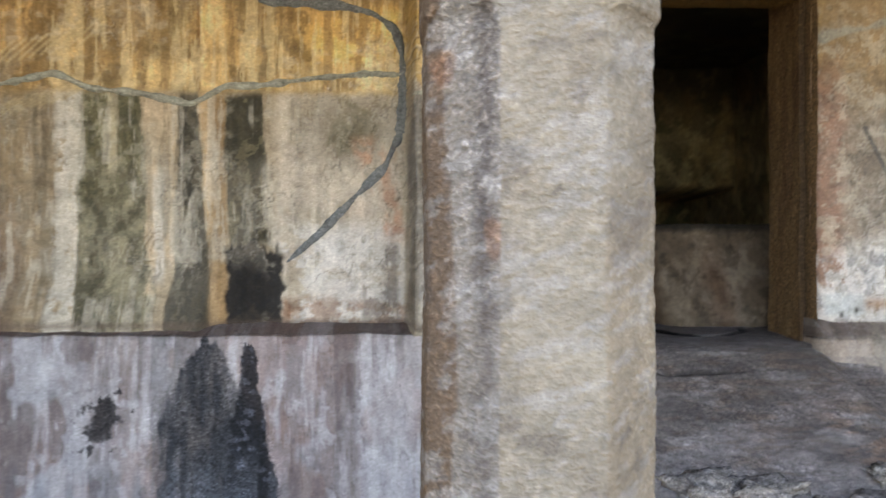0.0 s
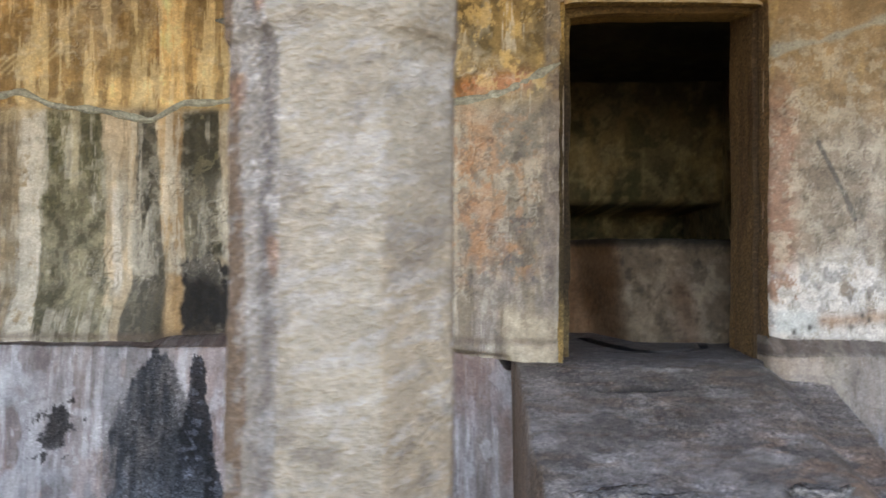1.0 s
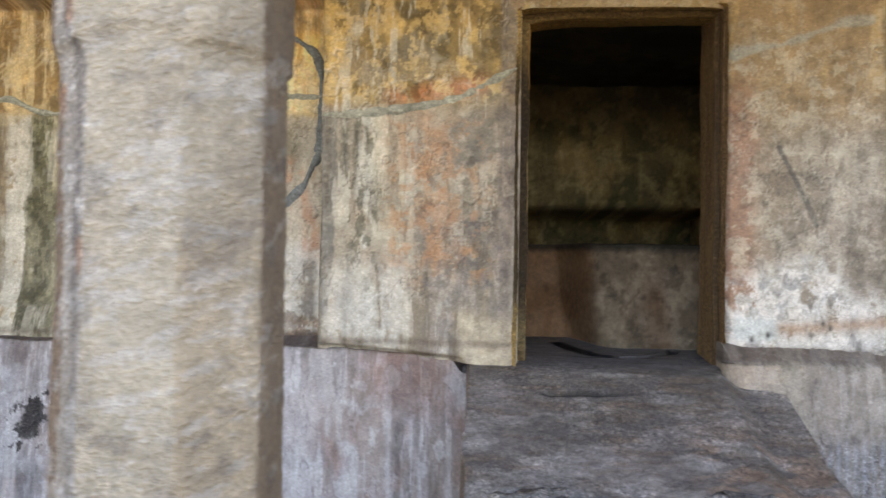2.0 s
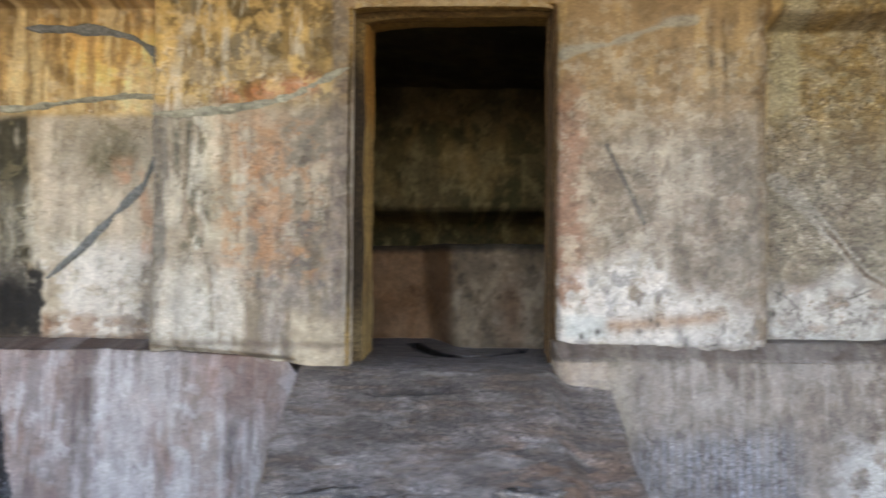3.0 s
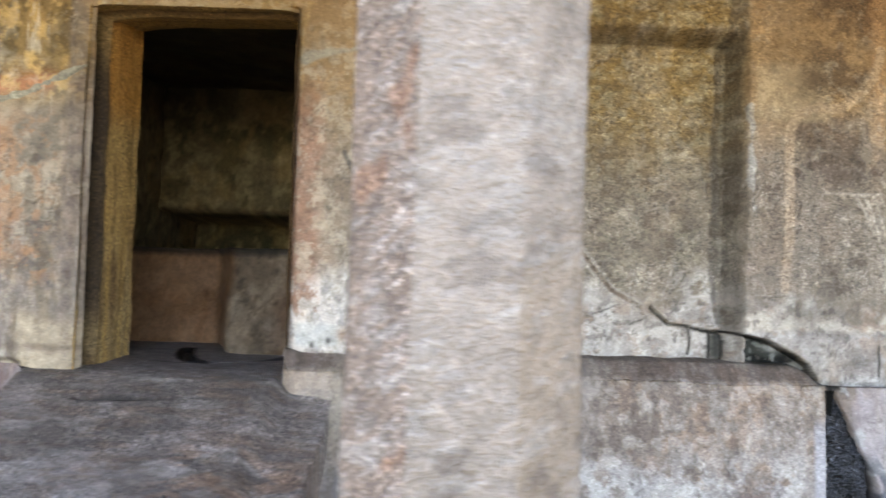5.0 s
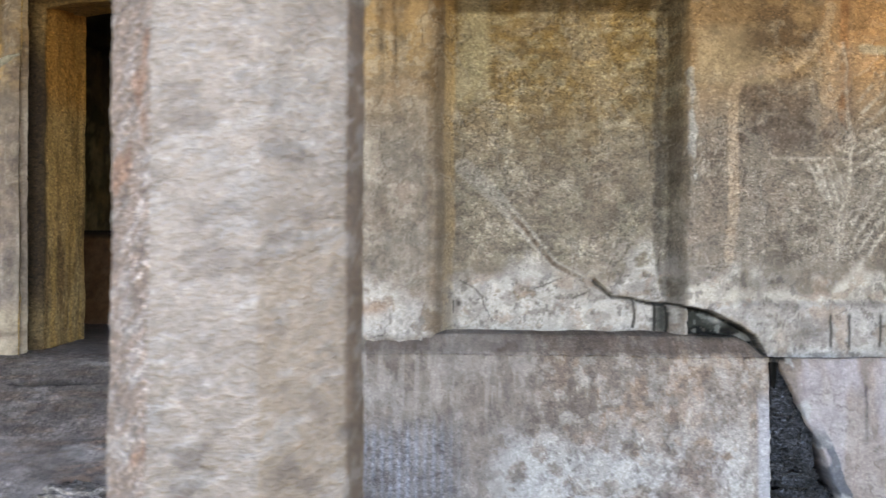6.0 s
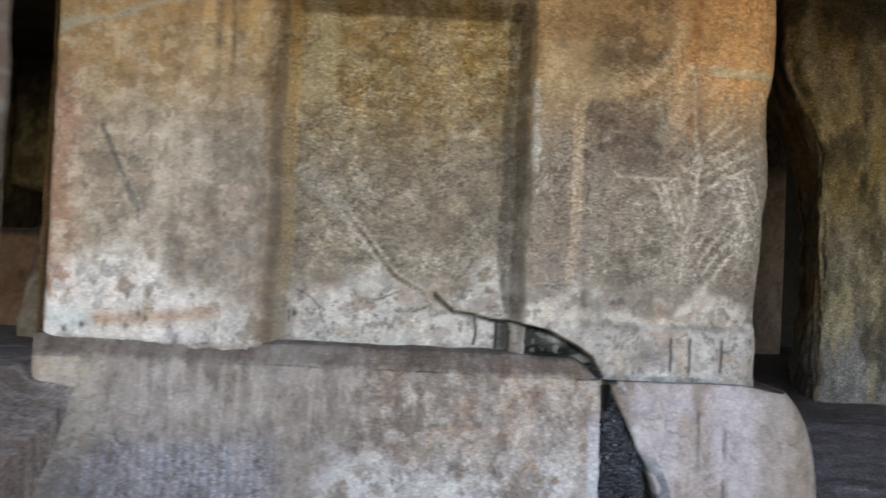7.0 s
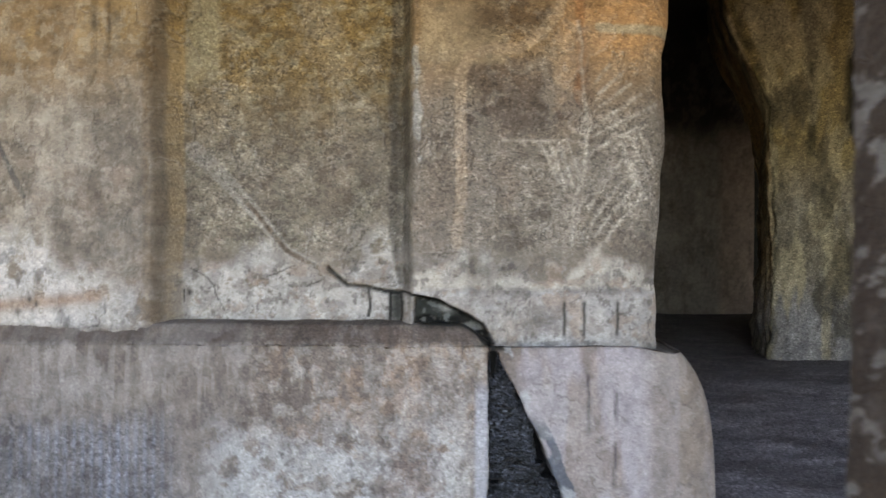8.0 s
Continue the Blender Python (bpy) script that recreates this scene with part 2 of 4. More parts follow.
def panel_marks(x, z):
    """1 along the middle of a chisel stroke, 0 away from them."""
    m = np.zeros(x.shape)
    area = (x > 4.05) & (x < 4.95) & (z > 1.25) & (z < 2.35)
    wx, wz = x[area] + 0.014 * fbm(x[area] * 12, z[area] * 12, 7, 3), z[area] + 0.014 * fbm(x[area] * 12, z[area] * 12, 8, 3)
    best = np.zeros(wx.shape)
    for pts in chisel_strokes():
        d, f = along(wx, wz, pts)
        best = np.maximum(best, np.exp(-(d / 0.0085) ** 2) * (0.8 + 0.9 * fbm(f * 9, d * 0, 9)))
    m[area] = best
    return m


def wall_relief(x, z):
    r = 0.016 * fbm(x * 9, z * 7, 11, 5, 0.6) + 0.008 * fbm(x * 40, z * 34, 12, 3, 0.6)
    up, line = flakes(x, z, 410)
    return r - 0.007 * panel_marks(x, z) - 0.006 * up + 0.004 * line


NICHE_CRACK = [(-2.4, 2.16), (-1.78, 2.14), (-1.53, 2.20), (-1.38, 2.13), (-1.15, 2.11), (-0.92, 2.06), (-0.77, 2.15), (-0.62, 2.15), (-0.36, 2.19), (-0.12, 2.21), (0.05, 2.21)]
PIER_CRACK = [(0.08, 2.08), (0.2, 2.08), (0.38, 2.1), (0.63, 2.13), (0.74, 2.16), (0.83, 2.21), (0.97, 2.29)]
WALL_CRACK = [(3.5, 1.307), (3.58, 1.235), (3.66, 1.228), (3.74, 1.21), (3.866, 1.203), (3.98, 1.178), (4.08, 1.13), (4.16, 1.08), (4.2, 1.0)]
CRACK_BRANCHES = [[(3.763, 1.205), (3.77, 1.13), (3.764, 1.065)], [(3.815, 1.19), (3.822, 1.12), (3.808, 1.04)], [(3.672, 1.22), (3.68, 1.16), (3.673, 1.105)],
                  [(2.91, 1.305), (2.983, 1.263), (3.05, 1.125)], [(3.41, 1.225), (3.49, 1.265)], [(3.24, 1.272), (3.36, 1.315)], [(2.874, 1.21), (2.88, 1.16)]]


def green_hollow(x, z):
    """The broken pocket under the crack, down to the ledge."""
    top = np.interp(x + 0.012 * fbm(x * 30, z * 30, 81), [3.84, 3.9, 3.98, 4.08, 4.16, 4.2], [1.19, 1.2, 1.185, 1.13, 1.08, 1.02])
    return band(x + 0.02 * fbm(z * 25, x * 6, 79, 3), 3.875, 4.19, 0.012) * (1 - step(z, top, 0.012))


def wall_tone(x, z):
    s = Stone(x, z, (168, 148, 118))
    xn = x + 0.10 * fbm(x * 6, z * 2.4, 21, 6, 0.66)
    zn = z + 0.10 * fbm(x * 3.0, z * 3.0, 22, 4)
    streak = fbm(x * 14, z * 0.9, 23, 5, 0.6)
    blotch = fbm(x * 3.2, z * 3.2, 24, 5, 0.6)
    fine = fbm(x * 26, z * 20, 25, 4, 0.65)
    # broad weathering: ochre above, rosy and grey in the middle, lime below
    s.patches(2.2, 1.6, 30, 0.02, (150, 128, 98), 0.6)
    s.patches(4.0, 3.0, 31, 0.08, (186, 142, 104), 0.6)
    s.patches(6.0, 4.0, 32, 0.10, (120, 108, 92), 0.45)
    s.over(step(zn, 2.2, 0.5), (172, 134, 62), 0.7)
    # left niche
    nl = 1 - step(x, 0.06, 0.06)
    s.over(nl, (192, 172, 138), 0.85)
    s.over(nl * step(z, 2.1, 0.08), (198, 156, 82), 0.75)
    s.over(nl * step(z, 2.12, 0.1) * step(fbm(x * 4, z * 4, 40, 5), 0.0, 0.12), (122, 96, 54), 0.55)
    s.over(nl * step(z, 2.12, 0.1) * step(fbm(x * 11, z * 1.5, 41, 5), 0.07, 0.08), (232, 200, 136), 0.75)
    s.over(nl * band(xn, -0.45, 0.03, 0.12) * band(zn, 2.26, 2.5, 0.1), (240, 184, 84), 0.85)
    s.over(nl * band(x, -2.6, -1.45, 0.2), (164, 126, 72), 0.55)
    s.over(nl * (1 - step(xn, -1.62, 0.16)) * (1 - step(zn, 1.55, 0.4)), (142, 112, 88), 0.7)
    low = nl * (1 - step(z + 0.03 * fbm(x * 12, z, 44), 2.11, 0.05))
    fall = np.clip((2.1 - z) / 1.05, 0, 1)

    def run(lt, lb, rt, rb, seed, soft=0.012, wild=0.07):
        """A stain running down from the seam, its edges ragged."""
        xr = x + wild * fbm(x * 9, z * 3, seed, 6, 0.66) + 0.012 * fbm(x * 40, z * 22, seed + 1, 3)
        return low * band(xr, lt + (lb - lt) * fall, rt + (rb - rt) * fall, soft)

    mottle = fbm(x * 22, z * 14, 470, 5, 0.68)
    s.over(low * band(x, -1.66, -0.5, 0.06), (196, 170, 132), 0.7)
    s.over(run(-1.66, -1.62, -1.53, -1.5, 471, 0.05) * step(fbm(x * 30, z * 4, 472, 4), -0.02, 0.1), (150, 126, 92), 0.6)
    s.over(run(-1.53, -1.54, -1.4, -1.4, 473, 0.03) * step(mottle, -0.14, 0.1), (230, 218, 196), 0.85)
    s.over(run(-1.41, -1.42, -1.15, -1.08, 475), (104, 100, 62), 0.9)
    s.over(run(-1.41, -1.42, -1.15, -1.06, 475) * (1 - step(zn, 1.62, 0.12)), (146, 136, 110), 0.6)
    s.over(run(-1.41, -1.42, -1.15, -1.06, 475) * step(mottle, 0.08, 0.05), (178, 166, 128), 0.6)
    s.over(run(-1.41, -1.42, -1.15, -1.06, 475) * step(-mottle, 0.1, 0.05), (70, 68, 46), 0.6)
    s.over(run(-1.3, -1.29, -1.255, -1.27, 477) * step(zn, 1.75, 0.15), (212, 192, 150), 0.8)
    s.over(run(-1.15, -1.1, -0.975, -1.01, 479) * step(zn + 0.5 * mottle, 1.3, 0.12), (230, 198, 154), 0.9)
    s.over(run(-1.11, -1.09, -1.06, -1.04, 480, 0.02) * band(zn, 1.25, 1.75, 0.1), (238, 226, 206), 0.8)
    dark = run(-0.985, -1.01, -0.885, -0.815, 481)
    s.over(dark, (62, 60, 50), 0.94)
    s.over(dark * (1 - step(zn, 1.5, 0.3)), (108, 102, 88), 0.5)
    # pale mottling on the dark run, gloss put in as colour
    s.over(dark * step(mottle, 0.1, 0.05), (128, 120, 98), 0.6)
    s.over(run(-0.885, -0.83, -0.845, -0.79, 483, 0.02, 0.03), (214, 172, 116), 0.85)
    s.over(run(-0.85, -0.795, -0.765, -0.755, 485, 0.02, 0.03), (176, 134, 78), 0.85)
    dark = run(-0.765, -0.74, -0.6, -0.53, 487) * step(zn, 1.4, 0.08)
    s.over(dark, (62, 60, 44), 0.94)
    # the same coloured gloss specks on the second dark run
    s.over(dark * step(mottle, 0.1, 0.05), (140, 128, 92), 0.6)
    s.over(low * band(xn, -0.56, 0.02, 0.06), (214, 194, 166), 0.75)
    s.over(low * np.exp(-(((xn + 0.2) / 0.16) ** 2 + ((zn - 1.97) / 0.17) ** 2)), (116, 106, 76), 0.95)
    s.over(low * np.exp(-(((xn + 0.3) / 0.13) ** 2 + ((zn - 1.68) / 0.06) ** 2)), (226, 212, 178), 0.85)
    s.over(low * band(xn, -0.42, 0.02, 0.08) * band(zn, 1.2, 1.5, 0.1), (224, 216, 200), 0.8)
    s.over(low * band(xn, -0.06, 0.04, 0.05) * band(zn, 1.4, 1.85, 0.15), (200, 138, 88), 0.7)
    s.over(low * band(zn, 1.02, 1.17, 0.05) * band(x, -0.5, 0.05, 0.05) * step(blotch, -0.06, 0.12), (178, 112, 70), 0.7)
    s.over(low * step(fbm(x * 22, z * 5, 85, 4, 0.6), 0.06, 0.14) * band(zn, 1.1, 1.9, 0.3) * step(blotch, -0.02, 0.1), (214, 204, 182), 0.45)
    drip = fbm(x * 26 + 0.5 * fbm(x * 5, z * 3, 99), z * 2.2, 100, 5, 0.62)
    s.over(low * step(drip, 0.09, 0.05) * step(blotch, -0.08, 0.1), (230, 216, 190), 0.45)
    s.over(low * step(-drip, 0.1, 0.05), (100, 90, 66), 0.35)
    clear = low * step(x + 0.03 * fbm(x * 9, z * 4, 420, 4), -0.52, 0.05)
    mott = fbm(x * 7, z * 6, 421, 5, 0.66)
    s.over(clear * step(mott, -0.03, 0.12), (222, 202, 178), 0.7)
    s.over(clear * (1 - step(zn, 1.5, 0.15)) * step(fbm(x * 6, z * 7, 422, 5, 0.66), -0.04, 0.08), (236, 228, 216), 0.8)
    s.over(clear * np.exp(-(((xn + 0.2) / 0.17) ** 2 + ((zn - 1.95) / 0.16) ** 2)) * step(mott, -0.12, 0.15), (112, 102, 74), 0.9)
    s.over(clear * band(xn + 0.35 * (zn - 1.7), -0.12, 0.0, 0.05) * band(zn, 1.45, 1.9, 0.12) * step(fbm(x * 10, z * 9, 423, 4), -0.04, 0.12), (208, 140, 98), 0.7)
    s.over(clear * (1 - step(zn, 1.17, 0.05)) * step(fbm(x * 9, z * 10, 425, 5, 0.66), -0.03, 0.1), (166, 122, 90), 0.7)
    s.over(clear * band(xn, -0.16, 0.02, 0.04) * (1 - step(zn, 1.45, 0.1)) * step(fbm(x * 12, z * 9, 426, 5, 0.66), 0.02, 0.08), (128, 112, 100), 0.7)
    high = nl * step(z, 2.13, 0.05)
    s.over(high * step(fbm(x * 9, z * 6, 500, 5, 0.66), 0.05, 0.07), (232, 176, 90), 0.45)
    s.over(high * band(xn, -1.42, -0.92, 0.1) * step(zn, 2.28, 0.12), (122, 96, 54), 0.6)
    s.over(high * band(xn, -0.72, -0.5, 0.1) * step(fbm(x * 12, z * 3, 503, 5), -0.05, 0.1), (134, 112, 72), 0.55)
    s.over(high * step(fbm(x * 7, z * 6, 501, 5, 0.66), 0.07, 0.08), (112, 86, 46), 0.6)
    s.over(high * band(x + 0.02 * fbm(x * 5, z * 5, 502, 4), -0.88, -0.77, 0.02), (238, 190, 112), 0.7)
    s.over(high * band(x + 0.02 * fbm(x * 5, z * 5, 502, 4), -0.9, -0.885, 0.012), (120, 80, 36), 0.7)
    s.over(high * step(drip, 0.08, 0.05), (236, 206, 146), 0.5)
    s.over(high * step(-drip, 0.1, 0.05), (126, 96, 52), 0.5)
    soot = band(x + 0.05 * fbm(x * 18, z * 22, 50, 4), -0.765, -0.505, 0.025) * (1 - step(z + 0.16 * fbm(x * 30, z * 9, 51, 4) + 0.25 * np.clip(x + 0.62, 0, 1), 1.42, 0.04))
    s.over(low * soot, (26, 28, 32), 0.96)
    for k in range(9):
        for x0, z0, dx, dz in ((-1.86 + 0.045 * k, 1.98 + 0.012 * k, 0.16, 0.1), (-1.84 + 0.05 * k, 2.22 + 0.012 * k, 0.13, 0.12)):
            d, f = along(x + 0.01 * fbm(x * 9, z * 9, 52), z, [(x0, z0), (x0 + dx, z0 + dz)])
            s.over(np.exp(-(d / 0.007) ** 2) * nl, (226, 196, 138), 0.5)
    # pier between niche and door
    pl = band(x, 0.06, 1.02, 0.04)
    s.over(pl * step(zn, 2.12, 0.06), (150, 122, 66), 0.65)
    s.over(pl * step(zn, 2.14, 0.1) * step(fbm(x * 7, z * 3.2, 53, 4), 0.06, 0.12), (216, 172, 84), 0.8)
    s.over(pl * step(zn, 2.14, 0.1) * step(fbm(x * 6, z * 5, 54, 4), 0.1, 0.1), (96, 82, 50), 0.8)
    s.over(pl * band(xn, 0.4, 0.85, 0.1) * np.exp(-((z - 2.17 - 0.12 * np.clip(x - 0.5, 0, 1)) / 0.045) ** 2), (206, 116, 48), 0.85)
    pb = pl * (1 - step(z, 2.1, 0.08))
    s.over(pb, (200, 182, 158), 0.7)
    s.over(pb * band(xn, 0.085, 0.155, 0.015), (124, 120, 114), 0.75)
    for cx, w in ((0.2, 0.022), (0.255, 0.016), (0.3, 0.012)):
        s.over(pb * np.exp(-((x - cx - 0.02 * fbm(z * 5, x * 2, 55)) / w) ** 2) * step(zn, 1.75, 0.3), (84, 86, 74), 0.85)
    s.over(pb * band(xn, 0.33, 0.46, 0.02) * step(zn, 1.55, 0.3), (226, 214, 184), 0.8)
    s.over(pb * band(xn, 0.2, 0.42, 0.1) * (1 - step(zn, 1.35, 0.25)), (214, 204, 186), 0.8)
    s.over(pb * band(xn, 0.26, 0.34, 0.04) * step(fbm(x * 20, z * 12, 56), -0.02, 0.15), (224, 218, 200), 0.7)
    s.over(pb * band(xn, 0.42, 0.8, 0.15) * band(zn, 1.4, 2.05, 0.2) * step(fbm(x * 8, z * 8, 57, 5, 0.65), 0.0, 0.2), (204, 142, 92), 0.75)
    s.over(pb * band(xn, 0.62, 0.95, 0.1) * step(fbm(x * 5, z * 4, 58, 5, 0.65), 0.0, 0.08), (128, 118, 106), 0.7)
    s.over(pb * (1 - step(zn, 1.35, 0.25)) * step(blotch, -0.02, 0.16), (200, 184, 158), 0.7)
    pd = fbm(x * 24 + 0.5 * fbm(x * 5, z * 3, 399), z * 2.6, 400, 5, 0.62)
    s.over(pl * step(pd, 0.1, 0.06) * step(fbm(x * 3, z * 2, 401, 4), -0.03, 0.1), (232, 220, 196), 0.6)
    s.over(pl * step(-pd, 0.11, 0.06) * step(fbm(x * 3, z * 2, 402, 4), -0.03, 0.1), (118, 102, 80), 0.5)
    chip = fbm(x * 24, z * 24, 490, 5, 0.66)
    s.over(pb * band(xn, 0.4, 0.86, 0.12) * band(zn, 1.35, 2.08, 0.15) * step(chip, 0.05, 0.05), (206, 144, 90), 0.6)
    s.over(pb * band(xn, 0.5, 0.98, 0.12) * band(zn, 1.25, 2.05, 0.2) * step(fbm(x * 20, z * 22, 491, 5, 0.66), 0.07, 0.05), (104, 98, 92), 0.5)
    s.over(pb * band(xn, 0.22, 0.36, 0.03) * band(zn, 1.35, 2.06, 0.08) * step(fbm(x * 26, z * 16, 492, 5, 0.66), 0.03, 0.05), (104, 98, 78), 0.75)
    s.over(pb * band(xn, 0.14, 0.5, 0.1) * (1 - step(zn, 1.4, 0.2)) * step(fbm(x * 12, z * 6, 493, 5, 0.66), -0.06, 0.08), (228, 220, 206), 0.7)
    s.over(pb * band(xn, 0.55, 1.0, 0.1) * (1 - step(zn, 1.6, 0.3)) * step(fbm(x * 11, z * 7, 494, 5, 0.66), 0.0, 0.1), (150, 138, 138), 0.35)
    s.over(pl * step(zn, 2.14, 0.08) * step(fbm(x * 18, z * 14, 495, 5, 0.66), 0.06, 0.05), (226, 184, 104), 0.7)
    s.over(pl * step(zn, 2.14, 0.08) * step(fbm(x * 16, z * 12, 496, 5, 0.66), 0.08, 0.05), (98, 80, 44), 0.65)
    s.over(pl * band(x, 0.9, 1.0, 0.03), (128, 112, 106), 0.55)
    s.over(pl * band(xn, 0.72, 1.02, 0.05) * (1 - step(zn, 1.2, 0.12)), (214, 194, 162), 0.7)
    # wall right of the door
    pr = band(x, 1.88, 2.84, 0.05)
    s.over(pr, (180, 160, 136), 0.65)
    s.over(pr * step(zn, 2.05, 0.25), (172, 134, 78), 0.7)
    s.over(pr * band(xn, 1.86, 2.02, 0.05) * (1 - step(zn, 2.2, 0.3)), (176, 126, 98), 0.8)
    s.over(pr * step(zn, 2.2, 0.1) * step(fbm(x * 7, z * 2.6, 63, 4), 0.06, 0.12), (206, 168, 104), 0.7)
    s.over(pr * band(xn, 2.0, 2.8, 0.15) * band(zn, 1.35, 2.0, 0.2) * step(fbm(x * 9, z * 9, 64, 5, 0.65), 0.02, 0.12), (124, 112, 94), 0.45)
    lime = pr * (1 - step(zn + 0.42 * np.clip(x - 2.3, 0, 1) + 0.5 * np.clip(2.05 - x, 0, 1) + 0.3 * fbm(x * 7, z * 3, 67, 4), 1.42, 0.2))
    s.over(lime * step(fbm(x * 9, z * 7, 65, 6, 0.68), -0.05, 0.09), (236, 228, 216), 0.88)
    s.over(lime * step(fbm(x * 16, z * 14, 66, 5, 0.66), 0.12, 0.08), (150, 148, 146), 0.6)
    s.over(pr * band(xn, 2.05, 2.62, 0.1) * np.exp(-((z - 1.155 - 0.09 * np.clip(x - 2.2, 0, 1)) / 0.03) ** 2), (198, 146, 94), 0.8)
    s.over(pr * band(xn, 1.93, 2.1, 0.04) * band(z, 1.1, 1.2, 0.04), (206, 212, 206), 0.8)
    s.over(pr * band(zn, 1.35, 2.4, 0.2) * step(fbm(x * 19, z * 17, 497, 5, 0.66), 0.07, 0.06), (206, 188, 158), 0.55)
    s.over(pr * band(zn, 1.2, 2.4, 0.2) * step(fbm(x * 24, z * 26, 498, 5, 0.66), 0.08, 0.06), (112, 96, 76), 0.35)
    d, _ = along(x, z, [(2.11, 1.94), (2.18, 1.8), (2.272, 1.605)])
    s.over(step(-d, -0.011 - 0.012 * fine, 0.008), (90, 90, 86), 0.75)
    d, _ = along(x, z, [(1.93, 2.35), (2.04, 2.38), (2.12, 2.39), (2.25, 2.44), (2.37, 2.48), (2.5, 2.5)])
    s.over(step(-d - 0.05 * fbm(x * 9, z * 9, 89, 3), -0.022, 0.02), (172, 174, 160), 0.7)
    for cx, w in ((2.56, 0.016), (2.62, 0.009)):
        s.over(np.exp(-((x - cx - 0.05 * (2.5 - z) - 0.02 * fbm(z * 9, x, 90)) / w) ** 2) * band(z, 2.14 + 0.1 * fbm(x * 20, z * 3, 95), 2.5, 0.06) * np.clip(0.7 + 1.5 * fbm(x * 12, z * 12, 96), 0, 1), (84, 68, 50), 0.85)
    # right niche
    nr = band(x, 2.84, 3.86, 0.04)
    s.over(nr, (150, 134, 108), 0.65)
    s.over(nr * step(fbm(x * 4, z * 4, 77, 5, 0.6), 0.0, 0.2), (172, 154, 122), 0.35)
    s.over(nr * step(fbm(x * 5, z * 5, 87, 5, 0.6), 0.06, 0.16), (118, 104, 76), 0.35)
    s.over(nr * step(zn, 1.9, 0.55), (178, 142, 64), 0.88)
    s.over(nr * step(fbm(x * 13, z * 17, 70, 4, 0.7), 0.0, 0.4) * step(zn, 1.35, 0.2), (112, 100, 76), 0.3)
    s.over(nr * step(fbm(x * 17, z * 22, 71, 4, 0.7), 0.1, 0.35) * step(zn, 1.35, 0.2), (212, 198, 154), 0.6)
    s.over(nr * band(xn, 2.88, 3.02, 0.06) * step(zn, 2.1, 0.2), (208, 196, 150), 0.7)
    s.over(nr * (1 - step(zn + 0.35 * fbm(x * 5, z * 4, 68, 4) + 0.12 * band(x, 3.35, 3.6, 0.2), 1.38, 0.14)) * step(fbm(x * 7, z * 8, 72, 6, 0.68), -0.2, 0.09), (234, 226, 212), 0.88)
    ridge = x + 0.02 * fbm(z * 6, x * 3, 469, 4)
    # brown strip, then a paler yellow one, along the niche's left edge
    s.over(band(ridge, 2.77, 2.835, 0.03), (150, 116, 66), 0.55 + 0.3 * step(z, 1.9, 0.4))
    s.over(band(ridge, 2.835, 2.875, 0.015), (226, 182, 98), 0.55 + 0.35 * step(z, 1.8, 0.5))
    d, f = along(x, z, [(2.92, 1.81), (3.06, 1.68), (3.18, 1.55), (3.32, 1.38), (3.57, 1.25)])
    s.over(step(-d, -0.04 + 0.024 * f, 0.014), (204, 196, 176), 0.6)
    s.over(step(-d - 0.012, -0.022, 0.01) * step(f, 0.4, 0.2), (128, 98, 64), 0.85)
    # darker band along the groove at the niche's right edge
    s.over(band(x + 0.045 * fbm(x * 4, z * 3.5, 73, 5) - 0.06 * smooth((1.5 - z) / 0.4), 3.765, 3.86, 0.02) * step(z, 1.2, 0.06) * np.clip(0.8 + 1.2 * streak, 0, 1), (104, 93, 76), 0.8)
    # end panel
    pe = step(x, 3.87, 0.04)
    s.over(pe, (156, 140, 118), 0.65)
    s.over(pe * step(fbm(x * 5, z * 4, 88, 5, 0.6), 0.03, 0.18), (128, 112, 90), 0.35)
    s.over(pe * step(fbm(x * 14, z * 19, 75, 4, 0.7), 0.03, 0.4), (118, 102, 82), 0.3)
    s.over(pe * step(fbm(x * 18, z * 24, 76, 4, 0.7), 0.1, 0.35), (206, 192, 166), 0.25)
    s.over(pe * step(zn, 2.1, 0.35), (190, 146, 82), 0.7)
    s.over(pe * band(xn, 4.15, 4.5, 0.1) * step(zn, 2.3, 0.12) * step(blotch, -0.06, 0.15), (116, 90, 60), 0.75)
    s.over(pe * band(xn, 4.45, 5.0, 0.1) * step(zn - 0.5 * np.clip(x - 4.5, 0, 1), 1.98, 0.5), (208, 156, 94), 0.7)
    s.over(pe * band(x + 0.03 * fbm(x * 9, z * 9, 466, 4), 4.08, 4.6, 0.06) * band(zn, 1.9, 2.2, 0.08) * step(fbm(x * 8, z * 8, 467, 5, 0.65), -0.06, 0.12), (112, 92, 78), 0.6)
    d, _ = along(x + 0.008 * fbm(x * 6, z * 6, 463), z, [(4.05, 1.41), (4.07, 1.62), (4.064, 2.11), (4.1, 2.18), (4.19, 2.22), (4.31, 2.225), (4.39, 2.28), (4.472, 2.376), (4.5, 2.5)])
    tan_band = step(-d, -0.023 - 0.01 * fine, 0.012)
    d, _ = along(x, z, [(3.885, 2.2), (3.887, 2.1), (3.901, 1.75)])
    s.over(step(-d - 0.06 * fbm(x * 16, z * 16, 464, 4), -0.012, 0.01), (196, 196, 186), 0.7)
    s.over(pe * band(xn, 3.9, 4.25, 0.04) * band(zn, 2.16, 2.42, 0.05), (206, 178, 132), 0.75)
    s.over(pe * band(xn, 4.6, 4.95, 0.06) * step(zn, 2.22, 0.1), (232, 168, 88), 0.65)
